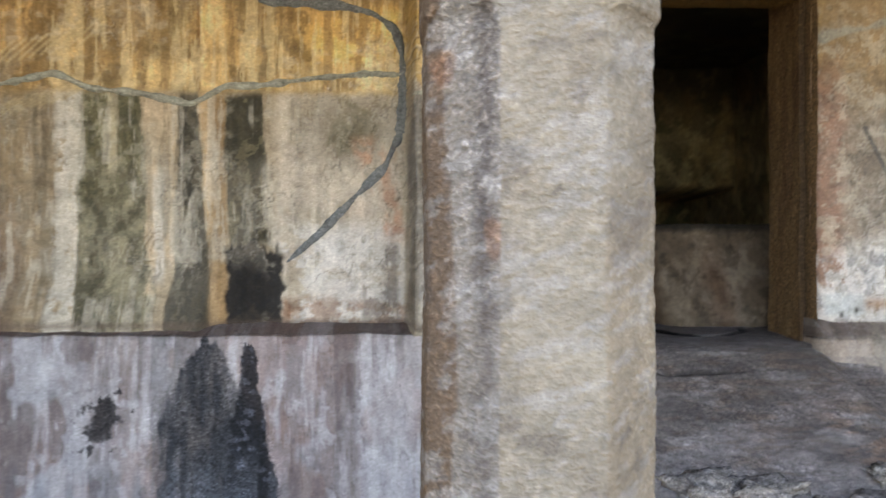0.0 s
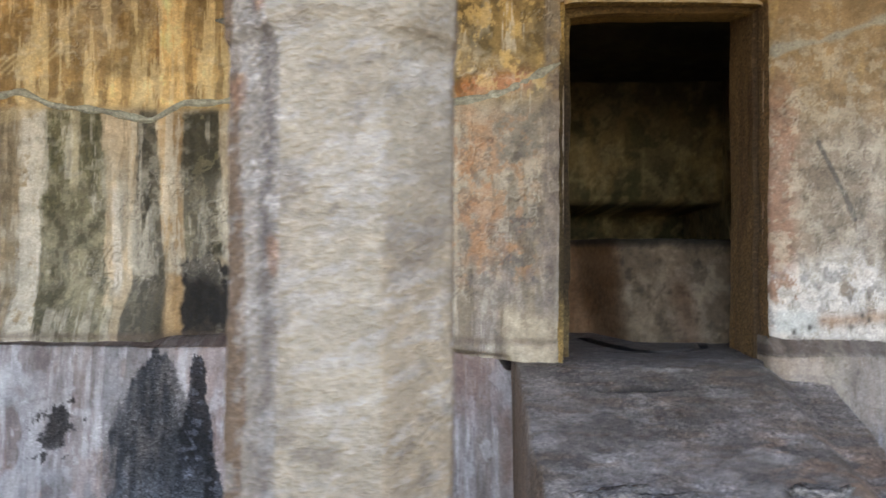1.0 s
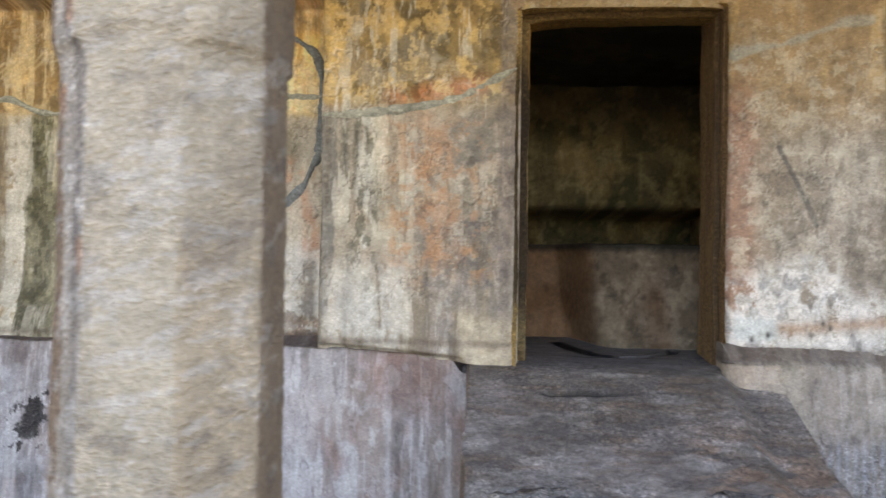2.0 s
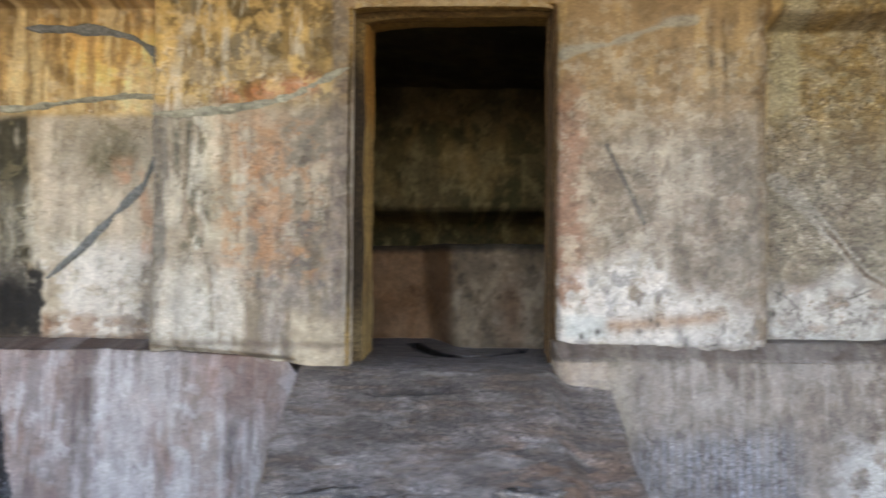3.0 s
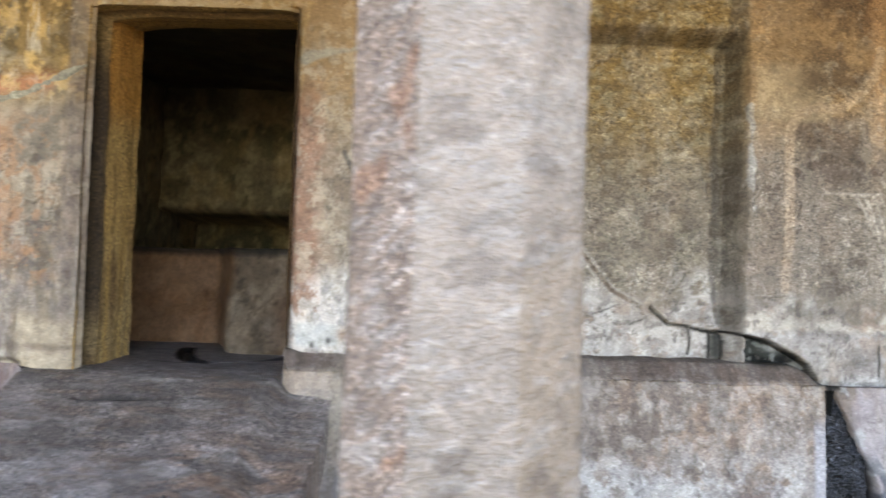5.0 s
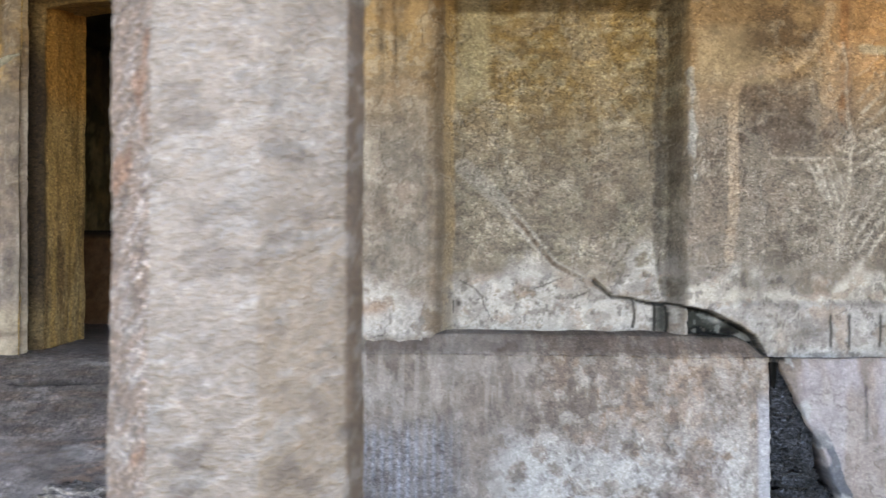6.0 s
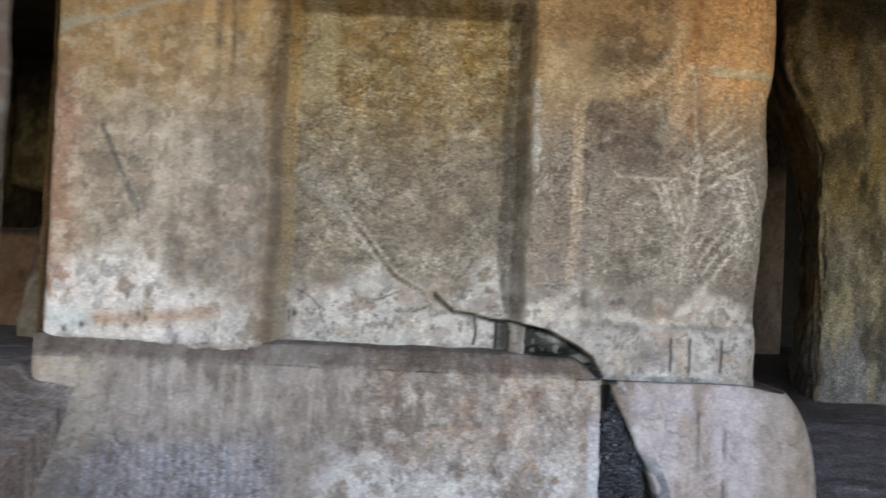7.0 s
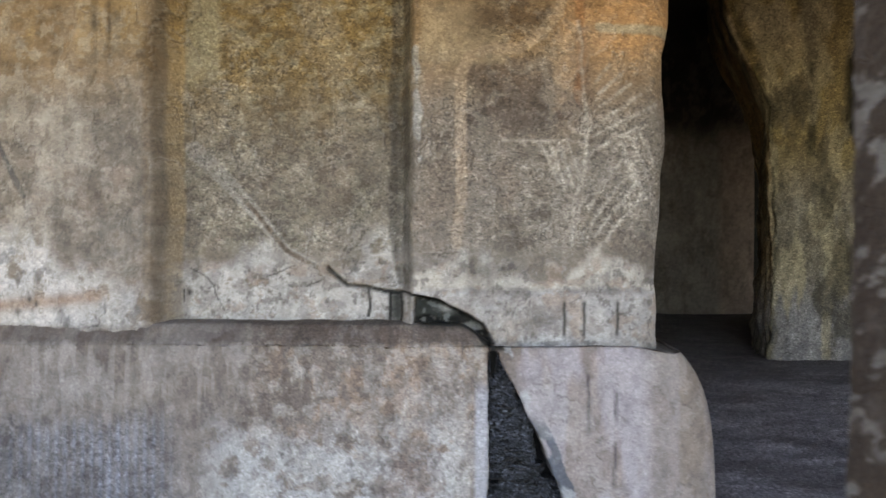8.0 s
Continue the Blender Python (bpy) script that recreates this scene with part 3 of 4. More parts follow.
    s.over(pe * np.exp(-(((xn - 4.2) / 0.12) ** 2 + ((zn - 2.36) / 0.07) ** 2)), (112, 86, 56), 0.85)
    s.over(pe * band(x + 0.03 * fbm(x * 5, z * 5, 465, 4), 4.545, 4.585, 0.02) * step(zn, 2.0, 0.15), (186, 124, 58), 0.75)
    s.over(tan_band, (206, 172, 128), 0.85)
    s.over(panel_marks(x, z) * 1.1 * np.clip(0.85 + 1.6 * fbm(x * 30, z * 30, 468, 3), 0.2, 1.2), (232, 216, 186), 0.75)
    s.over(pe * (1 - step(zn + 0.3 * fbm(x * 8, z * 2, 69, 4), 1.29, 0.07)) * step(z, 1.215, 0.02), (234, 222, 198), 0.85)
    s.over(pe * (1 - step(z, 1.22, 0.02)), (222, 214, 204), 0.85)
    s.over(pe * np.exp(-((z - 1.215 - 0.02 * fbm(x * 6, z * 6, 403, 4)) / 0.02) ** 2) * step(fbm(x * 5, z * 9, 404, 4), -0.08, 0.15), (150, 138, 130), 0.6)
    s.over(pe * (1 - step(z, 1.2, 0.02)) * step(blotch, 0.0, 0.12), (190, 156, 124), 0.6)
    d, _ = along(x, z, [(4.64, 2.325), (4.75, 2.318), (4.92, 2.327)])
    s.over(step(-d, -0.02 - 0.015 * fine, 0.015), (206, 190, 150), 0.8)
    for cx in (4.08, 4.17):
        s.over(np.exp(-(((x - cx) / 0.03) ** 2 + ((z - 1.35) / 0.035) ** 2) * (1 + 2 * fine)), (240, 232, 212), 0.85)
    foot = (nr + pe) * (1 - step(zn + 0.1 * fbm(x * 6, z * 6, 509, 4), 1.33, 0.06))
    s.over(foot * step(fbm(x * 15, z * 15, 510, 5, 0.68), 0.05, 0.04), (176, 164, 150), 0.65)
    s.over(foot * step(fbm(x * 11, z * 13, 511, 5, 0.68), 0.1, 0.04), (196, 162, 130), 0.6)
    s.over(foot * step(fbm(x * 26, z * 30, 512, 4, 0.66), 0.15, 0.04), (112, 104, 96), 0.6)
    s.over(foot * band(xn, 4.33, 4.47, 0.03) * band(zn, 1.04, 1.16, 0.03) * step(fbm(x * 18, z * 18, 513, 4), -0.1, 0.06), (150, 140, 132), 0.7)
    for cx in (4.5, 4.585, 4.735):
        s.over(np.exp(-((x - cx - 0.006 * fbm(z * 30, x, 78)) / 0.008) ** 2) * band(z, 1.03, 1.175, 0.02), (52, 54, 46), 0.9)
    # green hollow, black towards its bottom, and the crack beside it
    hollow = green_hollow(x, z)
    s.over(hollow, (40, 53, 45), 0.95)
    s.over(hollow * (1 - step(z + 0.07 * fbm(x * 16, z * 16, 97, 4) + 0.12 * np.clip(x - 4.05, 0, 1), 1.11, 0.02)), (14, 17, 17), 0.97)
    s.over(hollow * step(fbm(x * 25, z * 30, 80, 3), 0.12, 0.06), (136, 142, 132), 0.7)
    s.over(np.exp(-(((x - 4.02) / 0.035) ** 2 + ((z - 1.15) / 0.014) ** 2)), (206, 206, 196), 0.8)
    s.over(np.exp(-(((x - 3.8) / 0.02) ** 2)) * band(z, 1.06, 1.21, 0.03), (72, 72, 60), 0.75)
    d, _ = along(x + 0.012 * fbm(x * 30, z * 30, 81), z + 0.012 * fbm(x * 30, z * 30, 82), WALL_CRACK)
    s.over(step(-d, -0.007, 0.006), (22, 24, 22), 0.95)
    s.over(np.exp(-(((x - 3.79) / 0.035) ** 4)) * band(z, 1.09, 1.2, 0.03) * step(fbm(x * 22, z * 14, 460, 4), -0.08, 0.1), (58, 66, 58), 0.8)
    for k, pts in enumerate(CRACK_BRANCHES):
        d, f = along(x + 0.014 * fbm(x * 26, z * 26, 461), z + 0.014 * fbm(x * 26, z * 26, 462), pts)
        s.over(step(-d, -0.006 + 0.003 * (k > 2), 0.005), (40, 40, 36), 0.9 - 0.3 * (k > 2) * f)
    # small holes, their dark insides put in as spots of colour
    for cx, cz in ((2.0, 1.105), (2.07, 1.125), (2.25, 1.125), (2.3, 1.18), (2.9, 1.2), (2.33, 1.16)):
        s.over(np.exp(-(((x - cx) / 0.012) ** 2 + ((z - cz) / 0.015) ** 2)), (40, 36, 32), 0.9)
    # darker line just above the ledge
    s.over(np.exp(-((z - 1.06 - 0.01 * blotch) / 0.018) ** 2) * (1 - step(x, 3.8, 0.1)), (112, 92, 78), 0.6)
    s.over(step(fbm(x * 20, z * 26, 83, 4, 0.65), 0.12, 0.2) * step(blotch, -0.05, 0.15), (226, 214, 188), 0.22)
    s.over(step(fbm(x * 17, z * 22, 84, 4, 0.65), 0.12, 0.2) * step(-blotch, -0.08, 0.15), (96, 82, 64), 0.25)
    up, line = flakes(x, z, 410)
    # flakes paler, edges dark with an offset light rim: relief shading as colour
    s.over(up * 0.6, (222, 208, 182), 0.22)
    s.over(line, (78, 64, 48), 0.6)
    s.over(flakes(x + 0.008, z - 0.008, 410)[1], (236, 224, 200), 0.35)
    s.dull((0.17 + 0.24 * step(x, 2.1, 0.8) * (1 - 0.8 * step(z, 2.05, 0.5)))[..., None], 1.25 + 0.35 * (1 - step(x, 2.6, 0.9))[..., None])
    s.shade(1 + 0.35 * fine + 0.5 * streak + 0.35 * fbm(x * 7, z * 9, 86, 4, 0.6))
    s.shade(1 - 0.16 * pb - 0.1 * low - 0.12 * nr * step(z, 1.5, 0.4) - 0.06 * pr + 0.25 * high)
    grainy = 0.3 + 0.75 * (nr + pe) * step(zn, 1.38, 0.1) * np.clip(0.7 + 2.0 * blotch, 0.1, 1.5)
    return np.concatenate([s.c, grainy[..., None]], -1)


X, Z = grid(-3.4, 4.93, 0.84, 2.98, 0.0058)
Y = wall_depth(X, Z) + wall_relief(X, Z)
Y = Y + (0.06 + 0.05 * fbm(X * 18, Z * 18, 98, 4)) * green_hollow(X, Z)
d, _ = along(X, Z, WALL_CRACK)
Y = Y + 0.03 * step(-d, -0.008, 0.008)
Xw = X + (0.07 * fbm(Z * 2.2, Z * 0, 99, 4) + 0.03 * step(Z, 2.3, 0.15)) * smooth((X - 4.55) / 0.38)
xm, zm = (X[:-1, :-1] + X[1:, 1:]) / 2, (Z[:-1, :-1] + Z[1:, 1:]) / 2
keep = ~((xm > DOOR_L) & (xm < DOOR_R) & (zm < DOOR_TOP))
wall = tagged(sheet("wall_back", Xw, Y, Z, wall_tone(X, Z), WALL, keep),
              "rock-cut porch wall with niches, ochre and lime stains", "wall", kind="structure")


def seam(name, pts, width, proud, seed, label, material=CEMENT):
    """A strip of mortar pressed into a crack, standing a little proud of the rock."""
    p = np.array(pts)
    seg = np.hypot(*np.diff(p, axis=0).T)
    s = np.concatenate([[0], np.cumsum(seg)])
    q = np.linspace(0, s[-1], int(s[-1] / 0.012) + 2)
    cx, cz = np.interp(q, s, p[:, 0]), np.interp(q, s, p[:, 1])
    for _ in range(6):
        cx[1:-1], cz[1:-1] = (cx[:-2] + 2 * cx[1:-1] + cx[2:]) / 4, (cz[:-2] + 2 * cz[1:-1] + cz[2:]) / 4
    tx, tz = np.gradient(cx), np.gradient(cz)
    n = np.hypot(tx, tz)
    nx, nz = -tz / n, tx / n
    w = np.linspace(-1, 1, 7)[:, None]
    half = width * (0.5 + 0.8 * fbm(q * 14, q * 0 + seed, seed, 4)[None, :]) * np.minimum(1, 0.25 + np.minimum(q, s[-1] - q) / 0.1)[None, :]
    gx = cx + nx * w * half + 0.006 * fbm(q[None, :] * 40, w * 3, seed + 1)
    gz = cz + nz * w * half
    gy = wall_depth(gx, gz) + 0.004 - proud * (1 - np.abs(w) ** 2.5) + 0.022 * fbm(gx * 16, gz * 16, seed + 2, 5, 0.65) + 0.012 * (np.abs(w) > 0.99)
    tone = np.zeros(gx.shape + (3,)) + 0.2
    ob = sheet(name, gx, gy, gz, tone, material, parent=wall)
    tagged(ob, label)


seam("cement_seam", NICHE_CRACK, 0.036, 0.02, 3, "wavy grey cement seam")
seam("cement_seam", PIER_CRACK, 0.05, 0.02, 13, "grey cement seam rising to the door")
seam("cement_seam", [(-0.62, 2.54), (-0.48, 2.535), (-0.25, 2.53), (-0.09, 2.49), (0.01, 2.42), (0.04, 2.3), (0.04, 2.1), (0.03, 1.94), (-0.04, 1.78), (-0.2, 1.62), (-0.33, 1.48), (-0.49, 1.34)], 0.05, 0.018, 23, "curved dark grey cement seam", CEMENT_DARK)


# ---- doorway: stepped stone frame through the wall ----
def tunnel(name, rings, tone_of, material, parent=None):
    """Rings of (left, right, bottom, top, y), joined front to back around an opening."""
    prof = []
    for k, (ra, rb) in enumerate(zip(rings, rings[1:])):
        n = max(2, int(max(abs(a - b) for a, b in zip(ra, rb)) / 0.012))
        prof += [[a + (b - a) * i / n for a, b in zip(ra, rb)] for i in range(n)]
    prof.append(list(rings[-1]))
    prof = np.array(prof)
    m = 120
    t = np.linspace(0, 3, 3 * m + 1)[None, :]
    L, R, B, T, yy = [prof[:, k:k + 1] for k in range(5)]
    gx = np.where(t < 1, L, np.where(t < 2, L + (R - L) * (t - 1), R))
    gz = np.where(t < 1, B + (T - B) * t, np.where(t < 2, T, T + (B - T) * (t - 2)))
    gy = yy + 0 * t
    side = np.where(t < 1, 1, np.where(t < 2, 0, -1))
    rel = 0.026 * fbm(gz * 6 + gx * 3, gy * 10, 91, 5, 0.6)
    gx2 = gx + np.where(side == 0, 0, rel)
    gz2 = gz + np.where(side == 0, rel - 0.03 * np.exp(-np.abs(gx - L) / 0.12), 0)
    return sheet(name, gx2, gy + 0.01 * fbm(gx * 9, gz * 9, 92), gz2, tone_of(gx, gy, gz, t), material, parent=parent)


def jamb_tone(x, y, z, t):
    s = Stone(z * 1.0 + x, y, (220, 182, 118))
    s.over((1 - step(z, 1.5, 0.5)) * (t < 1.5), (196, 174, 132), 0.6)
    s.patches(3, 14, 93, 0.08, (120, 88, 58), 0.5)
    s.patches(2, 20, 94, 0.1, (212, 172, 104), 0.7)
    # right jamb darker and browner than the left
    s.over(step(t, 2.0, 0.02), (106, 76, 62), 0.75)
    s.over(band(t, 1, 2, 0.02), (170, 130, 62), 0.6)
    run = fbm(y * 30 + 0.6 * fbm(z * 3, y * 4, 410), z * 2.2, 411, 5, 0.62)
    s.over((t < 1) * step(run, 0.06, 0.06), (216, 176, 110), 0.6)
    s.over((t < 1) * step(-run, 0.09, 0.06), (112, 80, 50), 0.5)
    # dark crevice strip: brown stain and recess shade together put into the colour
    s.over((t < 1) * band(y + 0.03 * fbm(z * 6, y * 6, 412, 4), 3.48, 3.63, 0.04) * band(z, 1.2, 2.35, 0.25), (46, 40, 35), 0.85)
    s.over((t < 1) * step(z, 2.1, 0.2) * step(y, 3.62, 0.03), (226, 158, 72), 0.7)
    # dark line at the frame's step: crease shade as colour
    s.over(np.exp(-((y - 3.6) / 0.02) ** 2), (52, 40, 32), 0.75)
    return s.c


frame_ring = [(0.985, 1.89, 0.86, 2.575, 3.50), (0.958, 1.885, 0.86, 2.575, 3.53), (0.955, 1.885, 0.86, 2.575, 3.60), (1.03, 1.866, 0.86, 2.55, 3.61), (1.035, 1.892, 0.86, 2.615, 3.97)]
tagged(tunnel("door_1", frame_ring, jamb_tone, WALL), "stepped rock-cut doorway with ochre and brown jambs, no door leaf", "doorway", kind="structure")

# ---- the cell behind the doorway ----


def cell_tone(a, b, base=(150, 134, 100)):
    s = Stone(a, b, base)
    s.patches(2, 2, 101, 0.0, (112, 104, 74), 0.8)
    s.patches(5, 3, 102, 0.06, (190, 162, 112), 0.7)
    s.patches(7, 7, 103, 0.1, (88, 88, 58), 0.6)
    s.patches(14, 9, 113, 0.1, (206, 186, 140), 0.5, 0.06)
    # darker upwards: dimness under the cell's roof put into the colour
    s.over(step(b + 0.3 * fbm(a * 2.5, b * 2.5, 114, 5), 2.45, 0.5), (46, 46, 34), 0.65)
    return s.c


A, B = grid(0.2, 2.9, 0.6, 3.0, 0.025)
tagged(sheet("cell_wall_back", A, 5.8 + 0.08 * fbm(A * 3, B * 3, 104, 5) + 0.9 * (1 - step(B, 1.82, 0.03)), B, cell_tone(A, B), CELL), "rear wall of the cell, coloured darker upwards for shade", "wall", kind="structure")
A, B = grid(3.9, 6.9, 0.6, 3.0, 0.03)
tagged(sheet("cell_wall_left", 0.5 + 0.06 * fbm(A * 3, B * 3, 105, 5), A, B, cell_tone(A, B), CELL), "side wall of the cell, coloured darker upwards for shade", "wall", kind="structure")
tagged(sheet("cell_wall_right", 2.5 + 0.06 * fbm(A * 3, B * 3, 106, 5), A, B, cell_tone(A, B), CELL), "side wall of the cell, coloured darker upwards for shade", "wall", kind="structure")
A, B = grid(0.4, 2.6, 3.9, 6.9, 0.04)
# halved tone: shade of the low ceiling put into its colour
tagged(sheet("cell_ceiling", A, B, 2.72 + 0.08 * fbm(A * 2, B * 2, 107, 4), cell_tone(A, B) * 0.5, CELL), "low ceiling of the cell, its shade put in as dark colour", "ceiling", kind="structure")
for lo, hi in (((0.4, 3.8, 0.6), (1.0, 3.95, 3.0)), ((1.93, 3.8, 0.6), (2.6, 3.95, 3.0)), ((0.9, 3.8, 2.66), (2.0, 3.95, 3.0))):
    tagged(block("cell_wall_front", lo, hi, MASS, bevel=0), "inner side of the cell's front wall", "wall", kind="structure")

# raised sleeping platform of the cell: sloping worn front, flat top
A, V = grid(0.5, 2.5, 0.0, 1.6, 0.015)
corner = smooth((1.50 - 0.12 * V - A + 0.08 * fbm(V * 4, A, 108)) / 0.2)
front = 4.12 + 0.28 * smooth(V / 0.6) + 0.42 * corner * (1 - 0.25 * V)
Yb = np.where(V < 0.62, front, front + (V - 0.62) * 1.7) + 0.03 * fbm(A * 6, V * 6, 109, 5)
Zb = np.where(V < 0.62, 0.92 + V, 1.54) + 0.01 * fbm(A * 6, V * 6, 110)
sb = Stone(A, V, (158, 140, 120))
sb.patches(4, 4, 111, 0.0, (120, 104, 88), 0.8)
sb.patches(7, 7, 112, 0.05, (182, 166, 148), 0.5)
sb.patches(16, 12, 115, 0.1, (86, 74, 62), 0.6, 0.06)
sb.over(band(A, 1.68, 1.8, 0.1) * (1 - step(V, 0.45, 0.2)), (118, 84, 62), 0.5)
sb.over(1 - step(A, 1.42, 0.08), (150, 104, 68), 0.7)
# platform top darkened, standing in for the shade of the slot behind
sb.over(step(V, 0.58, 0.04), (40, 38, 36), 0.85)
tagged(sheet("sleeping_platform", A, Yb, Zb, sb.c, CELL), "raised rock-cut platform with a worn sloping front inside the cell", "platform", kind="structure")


# ---- benches along the foot of the wall ----
def bench_sheet(x0, x1, front_of, top_front, top_back, end_l, end_r, rise=0.2, step_u=0.007):
    """Ledge from the wall to the front edge, rounded, then down the front to the floor."""
    U, V = grid(x0, x1, 0.0, 1.62, step_u)
    ledge = 0.55
    xl = np.clip(U, end_l, end_r)
    extra = np.maximum(U - end_r, 0) + np.maximum(end_l - U, 0)
    zc = np.where(V < ledge, top_front, top_front - (V - ledge))
    yf = front_of(xl, zc)
    # round the arris
    drop = 0.035 * np.exp(-np.abs(V - ledge) / 0.03)
    yb = np.where(V < ledge, yf + (ledge - V), yf)
    top_back = top_back(xl)
    z = np.where(V < ledge, top_front + (top_back - top_front) * smooth((ledge - V) / rise), zc)
    z = np.where(V < ledge, z - 0.35 * drop, z)
    y = np.where(V < ledge, yb, yb + drop * 0.5)
    r = 0.09
    ang = np.clip(extra / r, 0, math.pi / 2)
    push_y = r * (1 - np.cos(ang)) + np.maximum(extra - r * math.pi / 2, 0)
    push_x = r * np.sin(ang) * np.where(U > end_r, 1, -1) * (extra > 0)
    y = np.maximum(y, yf + push_y)
    return U, V, xl + push_x, y, z


def bench_left_front(x, z):
    return 3.555 - 0.10 * np.clip(1.0 - z, 0, 1) + 0.03 * fbm(x * 1.6, z * 1.6, 120, 3)


U, V, X, Y, Z = bench_sheet(-3.4, 0.98, bench_left_front, 1.03, lambda x: 1.06 + 0 * x, -5.0, 0.9)
Y = Y + 0.014 * fbm(X * 8, Z * 6, 121, 5, 0.6)
Z = Z + 0.02 * fbm(X * 7, V * 7, 122, 5) - 0.025 * smooth((X - 0.1) / 0.5) - 0.07 * smooth((X - 0.68) / 0.07)
s = Stone(X, Z, (184, 168, 162))
streak = fbm(X * 16, Z * 1.3, 123, 5, 0.6)
s.patches(3, 1.4, 124, 0.0, (158, 140, 140), 0.7)
s.patches(9, 2.2, 125, 0.05, (214, 206, 208), 0.6, 0.1)
s.patches(26, 2.4, 138, 0.08, (226, 220, 222), 0.6, 0.08)
s.patches(24, 2.0, 139, 0.1, (140, 126, 124), 0.55, 0.08)
s.patches(14, 14, 119, 0.13, (232, 228, 230), 0.5, 0.06)
s.patches(5, 3, 126, 0.09, (172, 134, 120), 0.5, 0.1)
s.patches(9, 1.2, 127, 0.12, (132, 118, 116), 0.6)
s.over(band(X + 0.04 * fbm(X * 6, Z * 3, 128), -0.1, 0.1, 0.12) * (1 - step(Z, 0.9, 0.5)), (226, 222, 226), 0.6)
s.over(band(X, 0.3, 0.7, 0.2) * step(Z, 0.75, 0.2), (168, 124, 108), 0.5)
s.over((1 - step(X, -1.3, 0.3)) * step(fbm(X * 9, Z * 5, 129, 4), 0.02, 0.1), (222, 222, 228), 0.6)
s.over(band(X, -1.1, -0.9, 0.1) * step(streak, 0.0, 0.1), (136, 134, 136), 0.7)
fibre = fbm(X * 38, Z * 5, 130, 4)
zz = Z + 0.22 * fibre
wide = 0.035 + 0.5 * np.clip(1.02 - Z, 0, 0.4)
soot = np.exp(-((X + 0.83 - 0.10 * np.clip(1.0 - Z, 0, 1) + 0.06 * fbm(X * 9, Z * 9, 131, 4) + 0.05 * fibre) / wide) ** 4) * (1 - step(zz + 0.9 * np.abs(X + 0.82), 1.03, 0.04))
s.over(step(soot, 0.3, 0.3), (104, 98, 94), 0.6)
s.over(step(soot, 0.45 - 0.5 * fbm(X * 22, Z * 14, 118, 4), 0.2), (50, 54, 60), 0.95 * np.clip(0.9 + 0.9 * fibre + 0.6 * fbm(X * 12, Z * 12, 137), 0, 1))
soot2 = np.exp(-((X + 0.635 - 0.04 * np.clip(1.0 - Z, 0, 1) + 0.05 * fbm(X * 14, Z * 14, 132, 4)) / (0.02 + 0.14 * np.clip(1.0 - Z, 0, 0.6))) ** 4) * (1 - step(zz + 1.2 * np.abs(X + 0.635), 1.03, 0.03))
s.over(step(soot2, 0.4 - 0.6 * fbm(X * 30, Z * 20, 117, 4), 0.15), (30, 32, 38), 0.95)
# bluish specks: highlights on the glossy soot put into the colour
s.over(soot2 * step(fbm(X * 36, Z * 46, 133, 3), 0.14, 0.06), (120, 124, 138), 0.45)
knot = np.exp(-(((X + 1.24 - 0.3 * (Z - 0.66)) / (0.06 - 0.16 * np.clip(Z - 0.68, 0, 0.3))) ** 2 + ((Z - 0.66) / 0.1) ** 4) * np.clip(1 + 4.5 * fbm(X * 28, Z * 24, 135, 5, 0.65), 0.2, 4))
s.over(step(knot, 0.4, 0.2), (42, 38, 38), 0.92)
s.over(band(X, -2.4, -0.4, 0.4) * (1 - step(Z, 0.45, 0.3)) * step(streak, -0.08, 0.2), (112, 118, 128), 0.55)
s.over(step(0.55 - V, 0.01, 0.02), (120, 96, 84), 0.8)
s.over(np.exp(-((V - 0.53) / 0.012) ** 2) * band(X, 0.08, 0.8, 0.05), (84, 62, 52), 0.8)
s.shade(1 + 0.7 * fbm(X * 26, Z * 14, 136, 4, 0.65) + 0.25 * streak)
up, line = [a * (1 - np.clip(soot + soot2 + knot, 0, 1)) for a in flakes(X, Z * 0.6, 430, 7)]
# flake relief drawn in colour: pale tops, shaded edges
s.over(up * 0.6, (226, 220, 224), 0.3)
s.over(line, (96, 84, 84), 0.5)
s.dull(0.12, 1.1)
# stronger flecks over the soot stand for its gloss
grainy = 0.3 + 1.3 * np.clip(soot + soot2 + knot, 0, 1)
tagged(sheet("rock_bench", X, Y, Z, np.concatenate([s.c, grainy[..., None]], -1), BENCH), "rock-cut bench with lime runs and black soot stains", "bench", kind="structure")


def bench_right_front(x, z):
    flare = 0.95 * np.clip(0.93 - z, 0, 0.6) * np.exp(-((x - 2.08) / 0.10) ** 2)
    return 3.425 - 0.02 * np.clip(1.0 - z, 0, 1) - flare + 0.06 * smooth((x - 4.2) / 0.7) - 0.05 * band(x, 3.2, 4.15, 0.5) * (1 - z) + 0.02 * fbm(x * 1.6, z * 1.6, 140, 3)


GAP_L = 4.185


def gap_mask(x, z):
    """The broken wedge in the bench: its left side upright, its right side leaning out downwards."""
    right = np.interp(np.clip(z, 0, 1.1), [0.0, 0.48, 0.66, 0.79, 0.90, 0.99, 1.1], [4.6, 4.45, 4.37, 4.31, 4.255, 4.21, 4.2])
    right = right + 0.02 * fbm(z * 20, x * 0, 141, 3)
    return step(x, GAP_L + 0.012 * fbm(z * 22, x * 0, 142), 0.012) * (1 - step(x, right, 0.012)) * (1 - step(z, 1.04, 0.02))


U, V, X, Y, Z = bench_sheet(1.7, 5.8, bench_right_front, 1.012, lambda x: 1.085 - 0.1 * smooth((x - 4.05) / 0.2), 1.97, 4.86, 0.1)
gap = gap_mask(X, Z)
